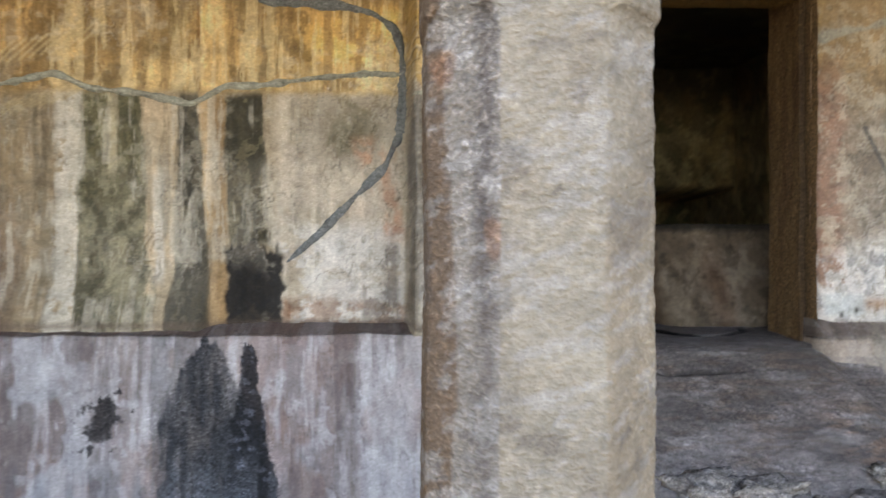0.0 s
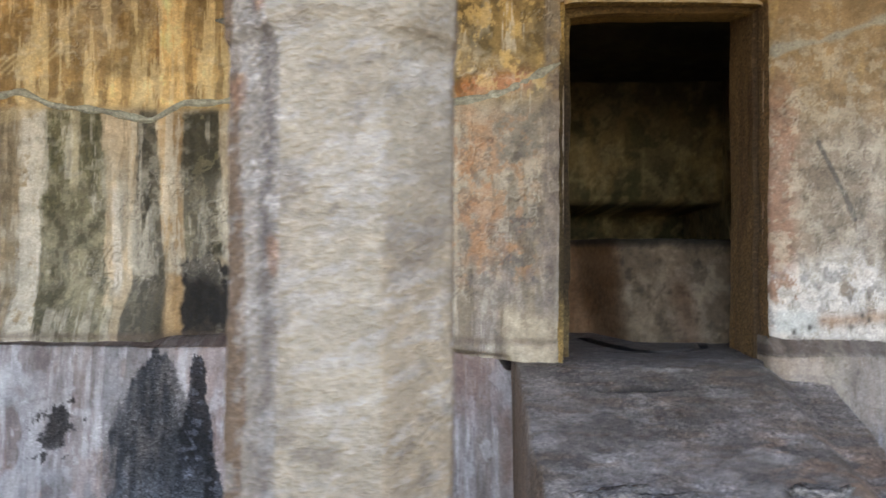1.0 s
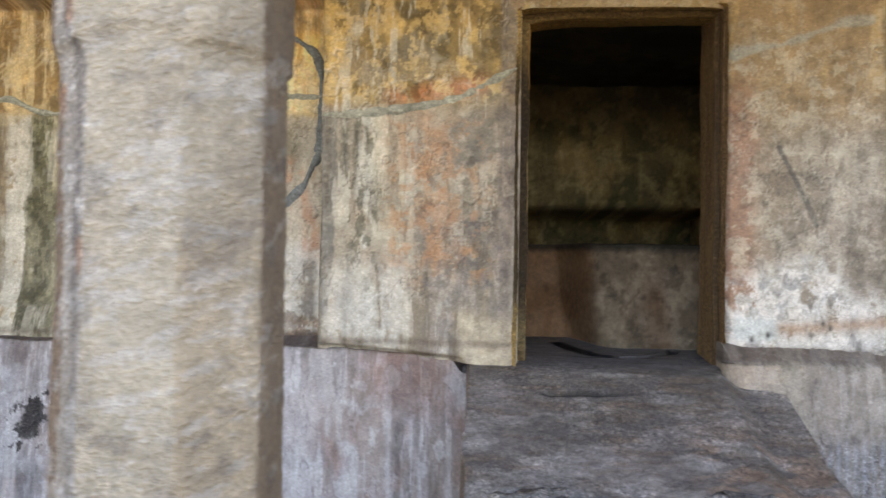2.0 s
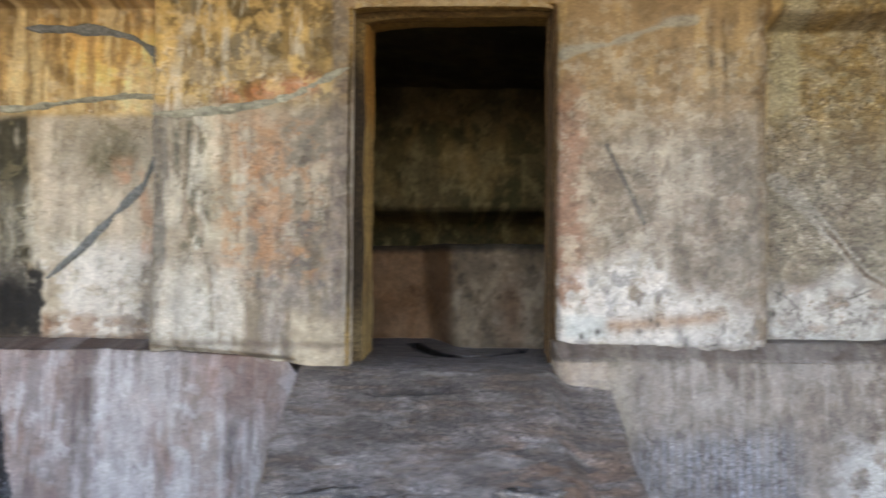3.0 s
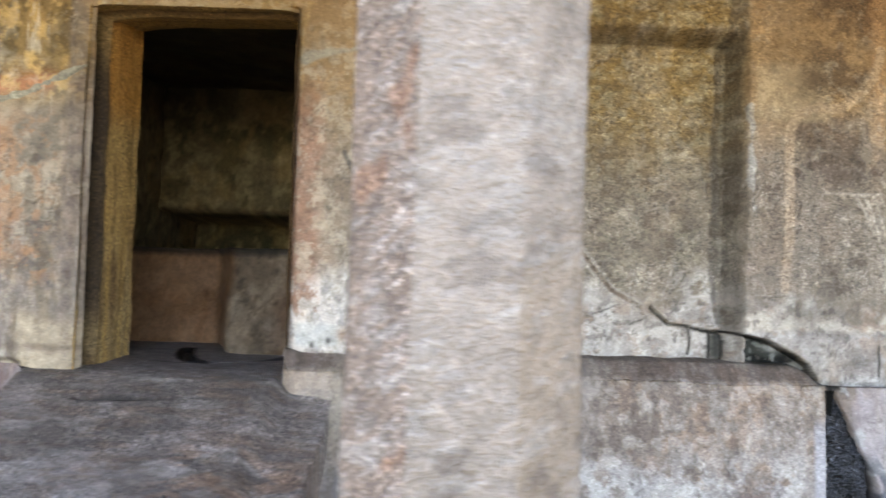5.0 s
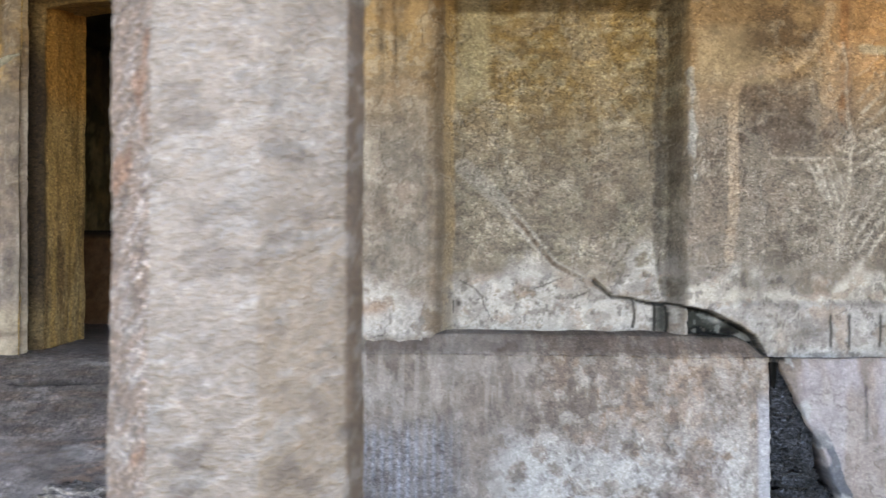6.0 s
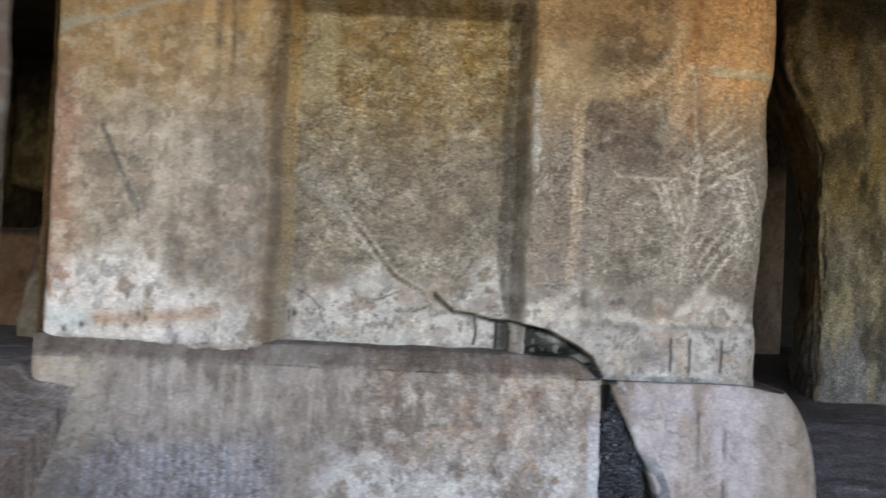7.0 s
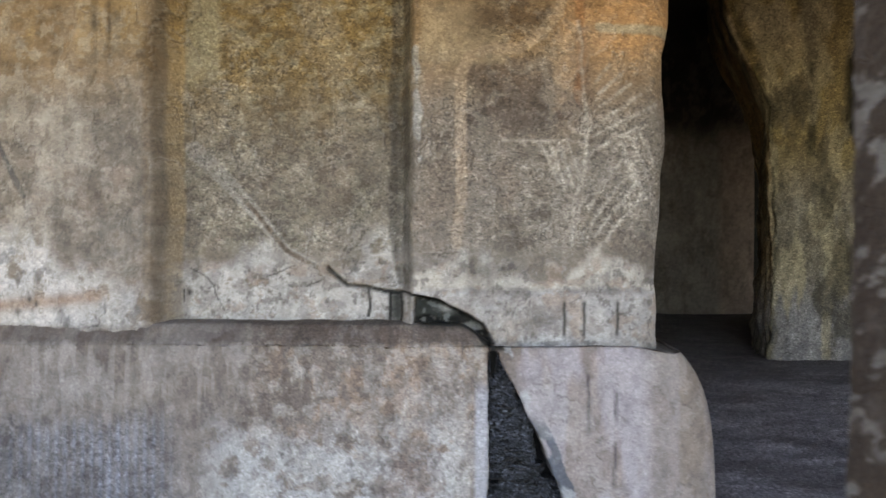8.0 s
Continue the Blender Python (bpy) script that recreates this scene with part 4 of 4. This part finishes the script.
Y = Y + 0.014 * fbm(X * 8, Z * 6, 143, 5, 0.6) + 0.17 * gap * (Z < 0.985)
Z = Z + 0.012 * fbm(X * 7, V * 7, 144, 4) - 0.12 * gap * (V < 0.55) * (V > 0.3)
X = X + 0.17 * smooth((X - 4.6) / 0.4) * (1 - np.exp(-np.clip(1.02 - Z, 0, 1) / 0.16))
Z = Z - 0.025 * smooth((X - 4.74) / 0.2) * np.clip(1 - (V - 0.55) / 0.5, 0, 1)
comb_area = band(X + 0.12 * fbm(X * 3, Z * 3, 145), 2.1, 2.9, 0.2) * (1 - step(Z + 0.12 * fbm(X * 5, Z * 3, 146), 0.7, 0.16)) * np.clip(0.8 + 1.4 * fbm(X * 6, Z * 4, 116, 3), 0, 1)
comb = np.exp(-(((X / 0.036) - np.round(X / 0.036)) / 0.22) ** 2) * comb_area
Y = Y + 0.005 * comb
s = Stone(X, Z, (176, 160, 148))
streak = fbm(X * 16, Z * 1.5, 147, 5, 0.6)
s.patches(2.5, 2.2, 148, 0.0, (150, 134, 122), 0.75)
s.patches(15, 12, 149, 0.09, (212, 202, 190), 0.55, 0.08)
s.patches(20, 16, 159, 0.12, (128, 116, 106), 0.5, 0.08)
s.over(band(X, 2.05, 3.3, 0.4), (160, 148, 140), 0.5)
s.over(band(X, 2.05, 2.2, 0.08) * step(Z, 0.6, 0.2), (204, 190, 170), 0.6)
s.over(comb_area, (134, 136, 146), 0.55)
s.over(comb, (178, 184, 198), 0.6)
s.over(band(X, 3.3, 4.17, 0.2) * step(Z, 0.55, 0.2) * step(fbm(X * 14, Z * 9, 150, 5, 0.65), 0.05, 0.07), (198, 164, 138), 0.5)
s.over(band(X + 0.2 * fbm(X * 3, Z * 3, 151), 3.1, 4.1, 0.2) * (1 - step(Z + 0.2 * fbm(X * 4, Z * 4, 152, 4), 0.68, 0.2)) * step(fbm(X * 13, Z * 13, 153, 5, 0.65), -0.03, 0.1), (226, 224, 222), 0.75)
s.over(band(X, 3.75, 4.0, 0.1) * (1 - step(Z, 0.6, 0.2)), (150, 120, 110), 0.4)
crust = fbm(X * 24, Z * 20, 448, 5, 0.68)
s.over(band(X, 3.2, 4.17, 0.2) * step(crust, 0.06, 0.05), (216, 208, 200), 0.4)
s.over(step(-crust, 0.09, 0.05), (118, 104, 96), 0.45)
s.over(band(X, 2.2, 3.2, 0.2) * step(fbm(X * 34, Z * 6, 449, 4), 0.08, 0.06) * step(Z, 0.72, 0.1), (196, 186, 178), 0.5)
s.over(band(X, 4.13, GAP_L, 0.02) * (1 - step(Z, 0.85, 0.1)), (206, 206, 214), 0.8)
s.over(step(X, 4.3, 0.15), (200, 182, 176), 0.65)
s.over(step(X, 4.3, 0.1) * step(fbm(X * 9, Z * 2, 154, 5), 0.02, 0.14), (212, 204, 212), 0.6)
s.over(step(X, 4.82, 0.1), (150, 132, 112), 0.6)
for cx, z0, z1 in ((4.58, 0.66, 0.9), (4.69, 0.7, 0.84), (4.685, 0.45, 0.62)):
    s.over(np.exp(-((X - cx - 0.012 * fbm(Z * 20, X * 0, 155)) / 0.008) ** 2) * band(Z, z0, z1, 0.04), (92, 82, 86), 0.8)
edge = band(X, GAP_L, 4.6, 0.02) * step(gap_mask(X - 0.06, Z), 0.3, 0.4) * (1 - gap)
s.over(edge * step(fbm(X * 20, Z * 10, 156, 4), -0.06, 0.1) * (1 - step(Z, 0.72, 0.1)), (90, 104, 118), 0.8)
s.over(edge * step(fbm(X * 18, Z * 14, 157, 4), 0.12, 0.08), (220, 222, 222), 0.7)
s.over(gap * (Z < 1.0), (22, 25, 28), 0.96)
# ledge top darkened: its soft shadow line put into the colour
s.over(step(0.54 - V, 0.01, 0.02), (112, 96, 88), (0.8 - 0.7 * step(X, 4.22, 0.05)) * np.clip(0.85 + 1.2 * fbm(X * 12, V * 14, 447, 5, 0.66), 0.3, 1.1))
s.over(band(V, 0.0, 0.47, 0.03) * band(X, 3.9, 4.2, 0.03), (40, 44, 40), 0.85)
s.over(band(X, 1.8, 2.1, 0.03) * band(Z, 0.8, 1.0, 0.02), (206, 184, 164), 0.75)
s.over(band(V, 0.44, 0.57, 0.02) * band(X - 0.6 * (V - 0.5), 4.15, 4.21, 0.015), (26, 28, 28), 0.95)
s.shade(1 + 0.7 * fbm(X * 26, Z * 18, 158, 4, 0.65) + 0.2 * streak)
up, line = flakes(X, Z, 450, 7)
# pale flake tops and shaded edges, put in as colour
s.over(up * 0.6 * (1 - gap), (222, 214, 208), 0.3)
s.over(line * (1 - gap), (92, 80, 74), 0.5)
s.dull(0.1, 1.1)
grainy = 0.35 + 0.6 * comb_area + 0.3 * band(X, 3.2, 4.17, 0.2)
bench_r = tagged(sheet("rock_bench", X, Y, Z, np.concatenate([s.c, grainy[..., None]], -1), BENCH), "cracked rock-cut bench with comb-like chisel marks and lime patches", "bench", kind="structure")

# dark stones packed into the break
for k, (cx, cz, w, h) in enumerate(((4.235, 0.86, 0.14, 0.2), (4.26, 0.66, 0.2, 0.28), (4.28, 0.5, 0.24, 0.07), (4.31, 0.36, 0.3, 0.22), (4.36, 0.12, 0.38, 0.28))):
    rough_stone("infill_stone", (cx, 3.535, cz), (w, 0.16, h), 5 + k, SLATE, bench_r, 5, 0.26, 0.3)

# ---- sloping rock floor up to the doorway, running on into the cell ----
A, V = grid(0.55, 2.25, 1.35, 4.6, 0.01)
left_edge = 0.775 + 0.05 * fbm(V * 3, A * 0, 160, 3)
right_edge = 2.11 + 0.04 * fbm(V * 3, A * 0, 161, 3)
Zr = np.where(V > 3.42, 0.95 + 0.03 * (V - 3.42), 0.95 - 0.40 * (3.42 - V))
Zr = Zr + 0.022 * smooth((V - 3.3) / 0.3) - 0.05 * smooth((A - 1.84) / 0.1) * (V < 3.52) + 0.03 * fbm(A * 3, V * 3, 162, 5, 0.6) * (1 - 0.75 * smooth((V - 3.4) / 0.3)) + 0.008 * fbm(A * 14, V * 40, 163, 4) + 0.03 * (1 - step(V, 2.75, 0.3)) * fbm(A * 7, V * 9, 170, 4)
Zr = Zr - 0.02 * np.exp(-((V - 3.27 - 0.1 * (A - 1.2) ** 2) / 0.015) ** 2) * band(A, 1.1, 1.4, 0.05)
front = V < 3.9
Xr = np.where(front, np.clip(A, left_edge, right_edge), A)
skirt = np.where(front, np.maximum(left_edge - A, A - right_edge), -1.0)
Zr = np.where(skirt > 0, np.maximum(Zr - 18 * skirt, -0.02), Zr)
s = Stone(A, V, (146, 136, 132))
s.patches(2.5, 4, 164, 0.0, (114, 106, 102), 0.75)
s.patches(5, 12, 165, 0.06, (176, 168, 164), 0.6)
s.patches(8, 26, 166, 0.1, (132, 110, 94), 0.5)
s.over(step(V, 3.55, 0.2), (104, 98, 98), 0.65)
s.over(band(A, 1.6, 2.1, 0.15) * (1 - step(V, 3.0, 0.3)) * step(fbm(A * 9, V * 22, 167, 4), 0.0, 0.12), (170, 134, 110), 0.55)
s.over((1 - step(V + 0.1 * fbm(A * 6, V * 6, 168), 2.72, 0.08)) * step(fbm(A * 6, V * 8, 169, 4), -0.02, 0.12), (170, 160, 154), 0.6)
s.over(np.exp(-((V - 3.27 - 0.1 * (A - 1.2) ** 2) / 0.02) ** 2) * band(A, 1.1, 1.4, 0.05), (40, 36, 36), 0.8)
d, _ = along(A, V, [(1.22, 4.3), (1.27, 4.1), (1.33, 3.93), (1.38, 3.85), (1.48, 3.78), (1.62, 3.83), (1.76, 3.95), (1.8, 4.1)])
s.over(step(-d, -0.026 - 0.01 * fbm(A * 9, V * 9, 171) - 0.025 * band(A, 1.2, 1.45, 0.1), 0.014), (16, 15, 16), 0.97)
d2, _ = along(A, V, [(1.19, 3.81), (1.32, 3.78), (1.48, 3.78)])
s.over(step(-d2, -0.012, 0.01), (28, 27, 28), 0.85)
Zr = Zr - 0.025 * step(-d, -0.024, 0.016)
s.over(step(skirt, 0.0, 0.02) * (A < 1), (150, 120, 96), 0.6)
s.shade(1.2 + 1.1 * fbm(A * 20, V * 50, 172, 4, 0.6))
grainy = np.clip(0.55 + 1.4 * fbm(A * 4, V * 6, 173, 4), 0.1, 1.2)
tagged(sheet("floor_ramp", Xr, V, Zr, np.concatenate([s.c, grainy[..., None]], -1), FLOOR), "worn dark grey rock floor sloping up to the doorway", "floor", kind="structure")

# loose pale stones and broken edges low on the slope
random.seed(5)
for k in range(13):
    px, py = 1.0 + 0.085 * k + random.uniform(-0.05, 0.05), 2.57 + random.uniform(-0.14, 0.06)
    w = random.uniform(0.07, 0.17)
    pz = 0.95 - 0.40 * (3.42 - py) - 0.05 * w
    tagged(rough_stone("loose_stone", (px, py, pz), (1.4 * w, w * random.uniform(0.8, 1.2), 0.6 * w), 20 + k, (RUBBLE, RUBBLE_DARK)[k % 3 == 1], None, 4, 0.6, 0.6),
           "pale broken stone lying on the sloping floor", "stone", group="loose stones")

# ---- porch floor and the passage past the end of the wall ----
A, V = grid(-4.0, 5.4, 0.9, 3.7, 0.05)
s = Stone(A, V, (120, 108, 98))
s.patches(2, 2, 180, 0.0, (92, 84, 78), 0.7)
tagged(sheet("floor", A, V, 0.02 * fbm(A * 2, V * 2, 181, 4), s.c, FLOOR), "uneven dusty rock floor of the porch", "floor", kind="structure")
A, V = grid(4.75, 9.5, 1.7, 8.6, 0.02)
Zp = np.where(V > 5.2, 0.58 + 0.06 * (V - 5.2), 0.58 - 0.17 * (5.2 - V))
Zp = Zp + 0.04 * fbm(A * 2, V * 3, 182, 5) + 0.012 * fbm(A * 6, V * 22, 183, 4)
s = Stone(A, V, (122, 116, 120))
s.patches(3, 6, 184, 0.0, (96, 90, 92), 0.75)
s.patches(5, 20, 185, 0.08, (146, 140, 144), 0.6)
s.over(step(V, 5.6, 0.8), (92, 86, 84), 0.6)
s.shade(1.25 + 0.6 * fbm(A * 12, V * 30, 186, 4, 0.6))
tagged(sheet("floor_passage", A, V, Zp, s.c, FLOOR), "dark shaded rock floor beyond the bench's end", "floor", kind="structure")

A, B = grid(3.8, 8.6, 0.3, 3.45, 0.02)
s = Stone(A, B, (176, 160, 122))
s.patches(3, 2, 187, 0.0, (140, 128, 96), 0.8)
tagged(sheet("wall_passage", 4.87 + 0.04 * fbm(A * 4, B * 3, 188, 5), A, B, s.c, CELL), "dark side wall of the passage", "wall", kind="structure")
A, B = grid(4.8, 9.6, 0.3, 3.45, 0.02)
s = Stone(A, B, (172, 162, 152))
s.patches(4, 1.4, 189, 0.0, (138, 132, 122), 0.7)
s.over(band(A + 0.05 * fbm(A * 3, B * 3, 190), 6.45, 6.8, 0.1), (176, 150, 134), 0.6)
# blackened towards the roof: the passage's shade put into the colour
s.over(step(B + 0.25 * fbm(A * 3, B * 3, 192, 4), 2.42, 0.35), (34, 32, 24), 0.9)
s.patches(18, 8, 193, 0.08, (120, 110, 96), 0.5, 0.08)
slit = (A[:-1, :-1] > 6.74) & (A[:-1, :-1] < 7.4) & (B[:-1, :-1] < 2.7)
tagged(sheet("wall_end", A, 7.9 + 0.07 * fbm(A * 3, B * 2, 191, 5), B, s.c, CELL, ~slit), "rear wall of the passage, coloured darker towards the roof for shade, with a slit", "wall", kind="structure")
# black backing gives the slit its darkness
tagged(block("wall_slit_back", (6.2, 8.55, 0.3), (8.2, 8.7, 3.0), SHADE_BLACK, bevel=0), "rock behind the slit, its shade put in as black", "wall", kind="structure")


# black colour makes the shade under this roof
tagged(block("ceiling_passage", (-5.0, 4.3, 3.4), (10.5, 9.2, 3.7), SHADE_BLACK, bevel=0), "rock over the passage, its shade put in as black", "ceiling", kind="structure")


# ---- pillars ----
def stone_pillar(cx, cy, seed, tint, chamfer, side, edge, streaky, stop_z, label):
    root = new("stone_pillar")
    root.location = (cx, cy, 0)
    tagged(root, label, "pillar", "porch pillars")
    per = 232
    t0 = np.arange(per) * 8.0 / per
    T, W = np.meshgrid(t0, np.linspace(-0.02, 2.3, 370))
    stop = step(W, stop_z + 0.035 * np.sin(np.clip(T % 8, 0, 1) * math.pi) * (T < 1), 0.07)
    cut = 0.115 - 0.02 * stop
    half = 0.2 + 0.010 * np.clip(1.4 - W, 0, 1.4) + 0.006 * step(W, stop_z + 0.03 * np.sin(np.clip(T, 0, 1) * math.pi) * (T < 1), 0.012)
    ox = np.zeros_like(T)
    oy = np.zeros_like(T)
    k = np.floor(T).astype(int) % 8
    f = T - np.floor(T)
    sx, sy = [-1, 1, 1, 1, 1, -1, -1, -1], [-1, -1, -1, 1, 1, 1, 1, -1]
    cxs, cys = [1, -1, 0, 0, -1, 1, 0, 0], [0, 0, 1, -1, 0, 0, -1, 1]
    for a in range(8):
        b = (a + 1) % 8
        m = k == a
        ax, ay = sx[a] * half + cxs[a] * cut, sy[a] * half + cys[a] * cut
        bx, by = sx[b] * half + cxs[b] * cut, sy[b] * half + cys[b] * cut
        ox = np.where(m, ax * (1 - f) + bx * f, ox)
        oy = np.where(m, ay * (1 - f) + by * f, oy)
    ang = np.arctan2(oy, ox)
    u = T * 0.175
    slant = W - 0.22 * u
    rel = 0.005 * fbm(u * 40, slant * 80, seed, 2, 0.6) + 0.006 * fbm(u * 5, W * 3, seed + 1, 3)
    wear = fbm(W * 9, u * 0, seed + 2, 4)
    arris = np.exp(-np.minimum(f, 1 - f) / 0.07)
    rel = rel - arris * (0.004 + 0.006 * wear)
    shaft_x, shaft_y = ox + np.cos(ang) * rel, oy + np.sin(ang) * rel
    s = Stone(u, W, tint)
    s.patches(4, 1.6, seed + 3, 0.0, (172, 157, 138), 0.5)
    s.patches(3, 2.5, seed + 4, 0.06, tuple(min(255, c + 18) for c in tint), 0.6)
    # left chamfer and its outer strip darkened: shade of turned faces as colour
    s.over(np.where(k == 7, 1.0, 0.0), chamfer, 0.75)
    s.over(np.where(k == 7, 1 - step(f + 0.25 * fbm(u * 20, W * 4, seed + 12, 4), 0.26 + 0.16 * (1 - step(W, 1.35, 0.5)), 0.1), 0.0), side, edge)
    s.over(np.where((k == 7), step(fbm(u * 20, (W - 0.5 * u) * 88, seed + 5, 2), 0.08, 0.14) * step(f, 0.25, 0.1), 0.0), (222, 216, 210), 0.5 * streaky)
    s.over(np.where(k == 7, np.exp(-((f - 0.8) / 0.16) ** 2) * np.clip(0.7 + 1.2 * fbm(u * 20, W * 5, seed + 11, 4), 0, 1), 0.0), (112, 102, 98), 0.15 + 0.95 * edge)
    # both side faces browner and darker, their shade put into the colour
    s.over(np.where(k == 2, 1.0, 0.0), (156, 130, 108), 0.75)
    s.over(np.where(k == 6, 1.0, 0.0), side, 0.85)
    s.over(np.where(k == 1, 1.0, 0.0) * (1 - step(W + 0.3 * fbm(u * 6, W * 3, seed + 6), 1.5, 0.3)), (196, 168, 134), 0.35)
    s.over(step(fbm(u * 13, slant * 40, seed + 7, 4, 0.6), 0.1, 0.08), (222, 216, 208), 0.45)
    s.over(step(fbm(u * 14, W * 22, seed + 8, 4, 0.6), 0.14, 0.06), (136, 124, 116), 0.4)
    s.over(np.where(k == 7, step(fbm(u * 8, W * 7, seed + 9, 3), 0.24, 0.06), 0.0), (192, 138, 104), 0.5)
    s.dull(0.0, 0.81)
    s.shade(1 + 0.35 * fbm(u * 34, slant * 70, seed + 10, 3))
    worked = np.where(k == 7, 0.25 + 0.75 * streaky, np.where(k == 0, 0.26, 0.24)) * np.clip(0.9 + 1.6 * fbm(u * 6, W * 4, seed + 13, 3), 0.2, 1.6)
    s.c = np.concatenate([s.c, worked[..., None]], -1)
    low = W[:, 0] < stop_z + 0.07
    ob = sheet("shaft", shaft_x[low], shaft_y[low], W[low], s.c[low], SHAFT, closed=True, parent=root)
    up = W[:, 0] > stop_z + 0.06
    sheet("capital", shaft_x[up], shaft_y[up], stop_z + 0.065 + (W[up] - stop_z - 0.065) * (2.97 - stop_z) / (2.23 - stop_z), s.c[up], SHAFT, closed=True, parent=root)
    return root


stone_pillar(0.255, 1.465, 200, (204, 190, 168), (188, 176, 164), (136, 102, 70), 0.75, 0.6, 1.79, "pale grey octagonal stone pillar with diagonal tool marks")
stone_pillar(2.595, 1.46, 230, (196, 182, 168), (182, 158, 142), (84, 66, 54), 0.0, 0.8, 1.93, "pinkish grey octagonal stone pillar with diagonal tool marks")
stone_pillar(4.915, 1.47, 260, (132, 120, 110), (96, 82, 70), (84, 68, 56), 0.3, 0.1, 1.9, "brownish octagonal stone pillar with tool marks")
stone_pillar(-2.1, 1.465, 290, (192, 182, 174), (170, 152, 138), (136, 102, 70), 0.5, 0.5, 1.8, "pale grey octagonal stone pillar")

# rock pier left standing in the passage, flaring into the roof
per = 160
T, W = np.meshgrid(np.arange(per) * 4.0 / per, np.linspace(0.3, 3.45, 260))
k, f = np.floor(T).astype(int) % 4, T - np.floor(T)
flare = 0.13 * smooth((W - 1.7) / 1.5)
hx, hy = 0.36 + 0.05 * np.clip(1.2 - W, 0, 1) + 1.3 * flare, 0.4 + flare
cornx, corny = np.array([-1, 1, 1, -1, -1]), np.array([-1, -1, 1, 1, -1])
px, py = cornx[k] * (1 - f) + cornx[k + 1] * f, corny[k] * (1 - f) + corny[k + 1] * f
rel = 0.11 * fbm(T * 3 + 3, W * 2.2, 300, 5, 0.65) + 0.04 * fbm(T * 13, W * 9, 308, 4) - 0.05 * np.exp(-np.minimum(f, 1 - f) / 0.08)
PX, PY = 6.5 + px * (hx + rel) + np.clip(-px, 0, 1) * (0.01 + 0.09 * (py + 1) - 0.2 * smooth((W - 2.3) / 0.8)), 6.25 + py * (hy + rel)
s = Stone(T, W, (158, 148, 128))
s.patches(3, 2, 301, 0.0, (126, 118, 98), 0.7)
s.over(step(W, 1.9, 0.5), (164, 140, 78), 0.75)
s.over(np.where(k == 3, 1.0, 0.0), (160, 128, 86), 0.7)
s.over(np.where(k == 0, band(f + 0.1 * fbm(T * 3, W * 3, 302), 0.66, 0.9, 0.08), 0) * step(W + 0.2 * fbm(T * 12, W * 5, 303), 2.1, 0.06), (22, 24, 18), 0.92)
s.over(np.where(k == 0, band(f + 0.05 * fbm(T * 3, W * 3, 304), 0.36, 0.44, 0.05), 0) * step(W, 2.0, 0.3), (34, 36, 24), 0.8)
s.over(1 - step(W, 1.1, 0.4), (156, 156, 162), 0.6)
s.patches(7, 2.5, 306, 0.05, (190, 176, 140), 0.6)
s.patches(6, 3, 307, 0.08, (84, 76, 56), 0.7)
s.dull(0.05, 0.95)
s.shade(1 + 1.2 * fbm(T * 16, W * 9, 305, 4, 0.65))
tagged(sheet("rock_pier", PX, PY, W, s.c, WALL, closed=True), "rough rock pier flaring into the roof, ochre and black streaks", "pier", kind="structure")

# ---- ceiling, solid rock behind the faces, and the ground outside ----
tagged(block("ceiling", (-5.0, 0.9, 2.95), (10.5, 4.3, 3.7), MASS, bevel=0), "overhanging rock roof of the porch", "ceiling", kind="structure")
for lo, hi in (((-5.0, 3.9, 0.0), (0.42, 9.0, 3.4)), ((2.62, 3.98, 0.0), (4.82, 9.0, 3.4)), ((0.42, 6.95, 0.0), (2.62, 9.0, 3.4)), ((0.42, 3.99, 2.8), (2.62, 6.95, 3.4)),
               ((-5.0, 0.9, 0.0), (-4.0, 3.9, 2.95)), ((9.5, 1.2, 0.0), (10.5, 9.0, 3.4)), ((4.82, 8.75, 0.0), (9.5, 9.0, 3.4))):
    tagged(block("rock_mass", lo, hi, MASS, bevel=0), "solid hill rock closing the place", "wall", kind="structure")
A, V = grid(-60, 60, -60, 60, 0.8)
far = np.maximum(np.abs(A), np.abs(V)) / 60
s = Stone(A, V, (150, 138, 120))
s.patches(0.3, 0.3, 310, 0.0, (120, 112, 92), 0.6)
grow = 1 + 30 * smooth((far - 0.5) / 0.5) ** 2
tagged(sheet("ground", A * grow, V * grow, -0.05 + 0.05 * fbm(A * 0.5, V * 0.5, 311, 3), s.c, FLOOR), "dry trodden ground outside the porch", "ground", kind="structure")
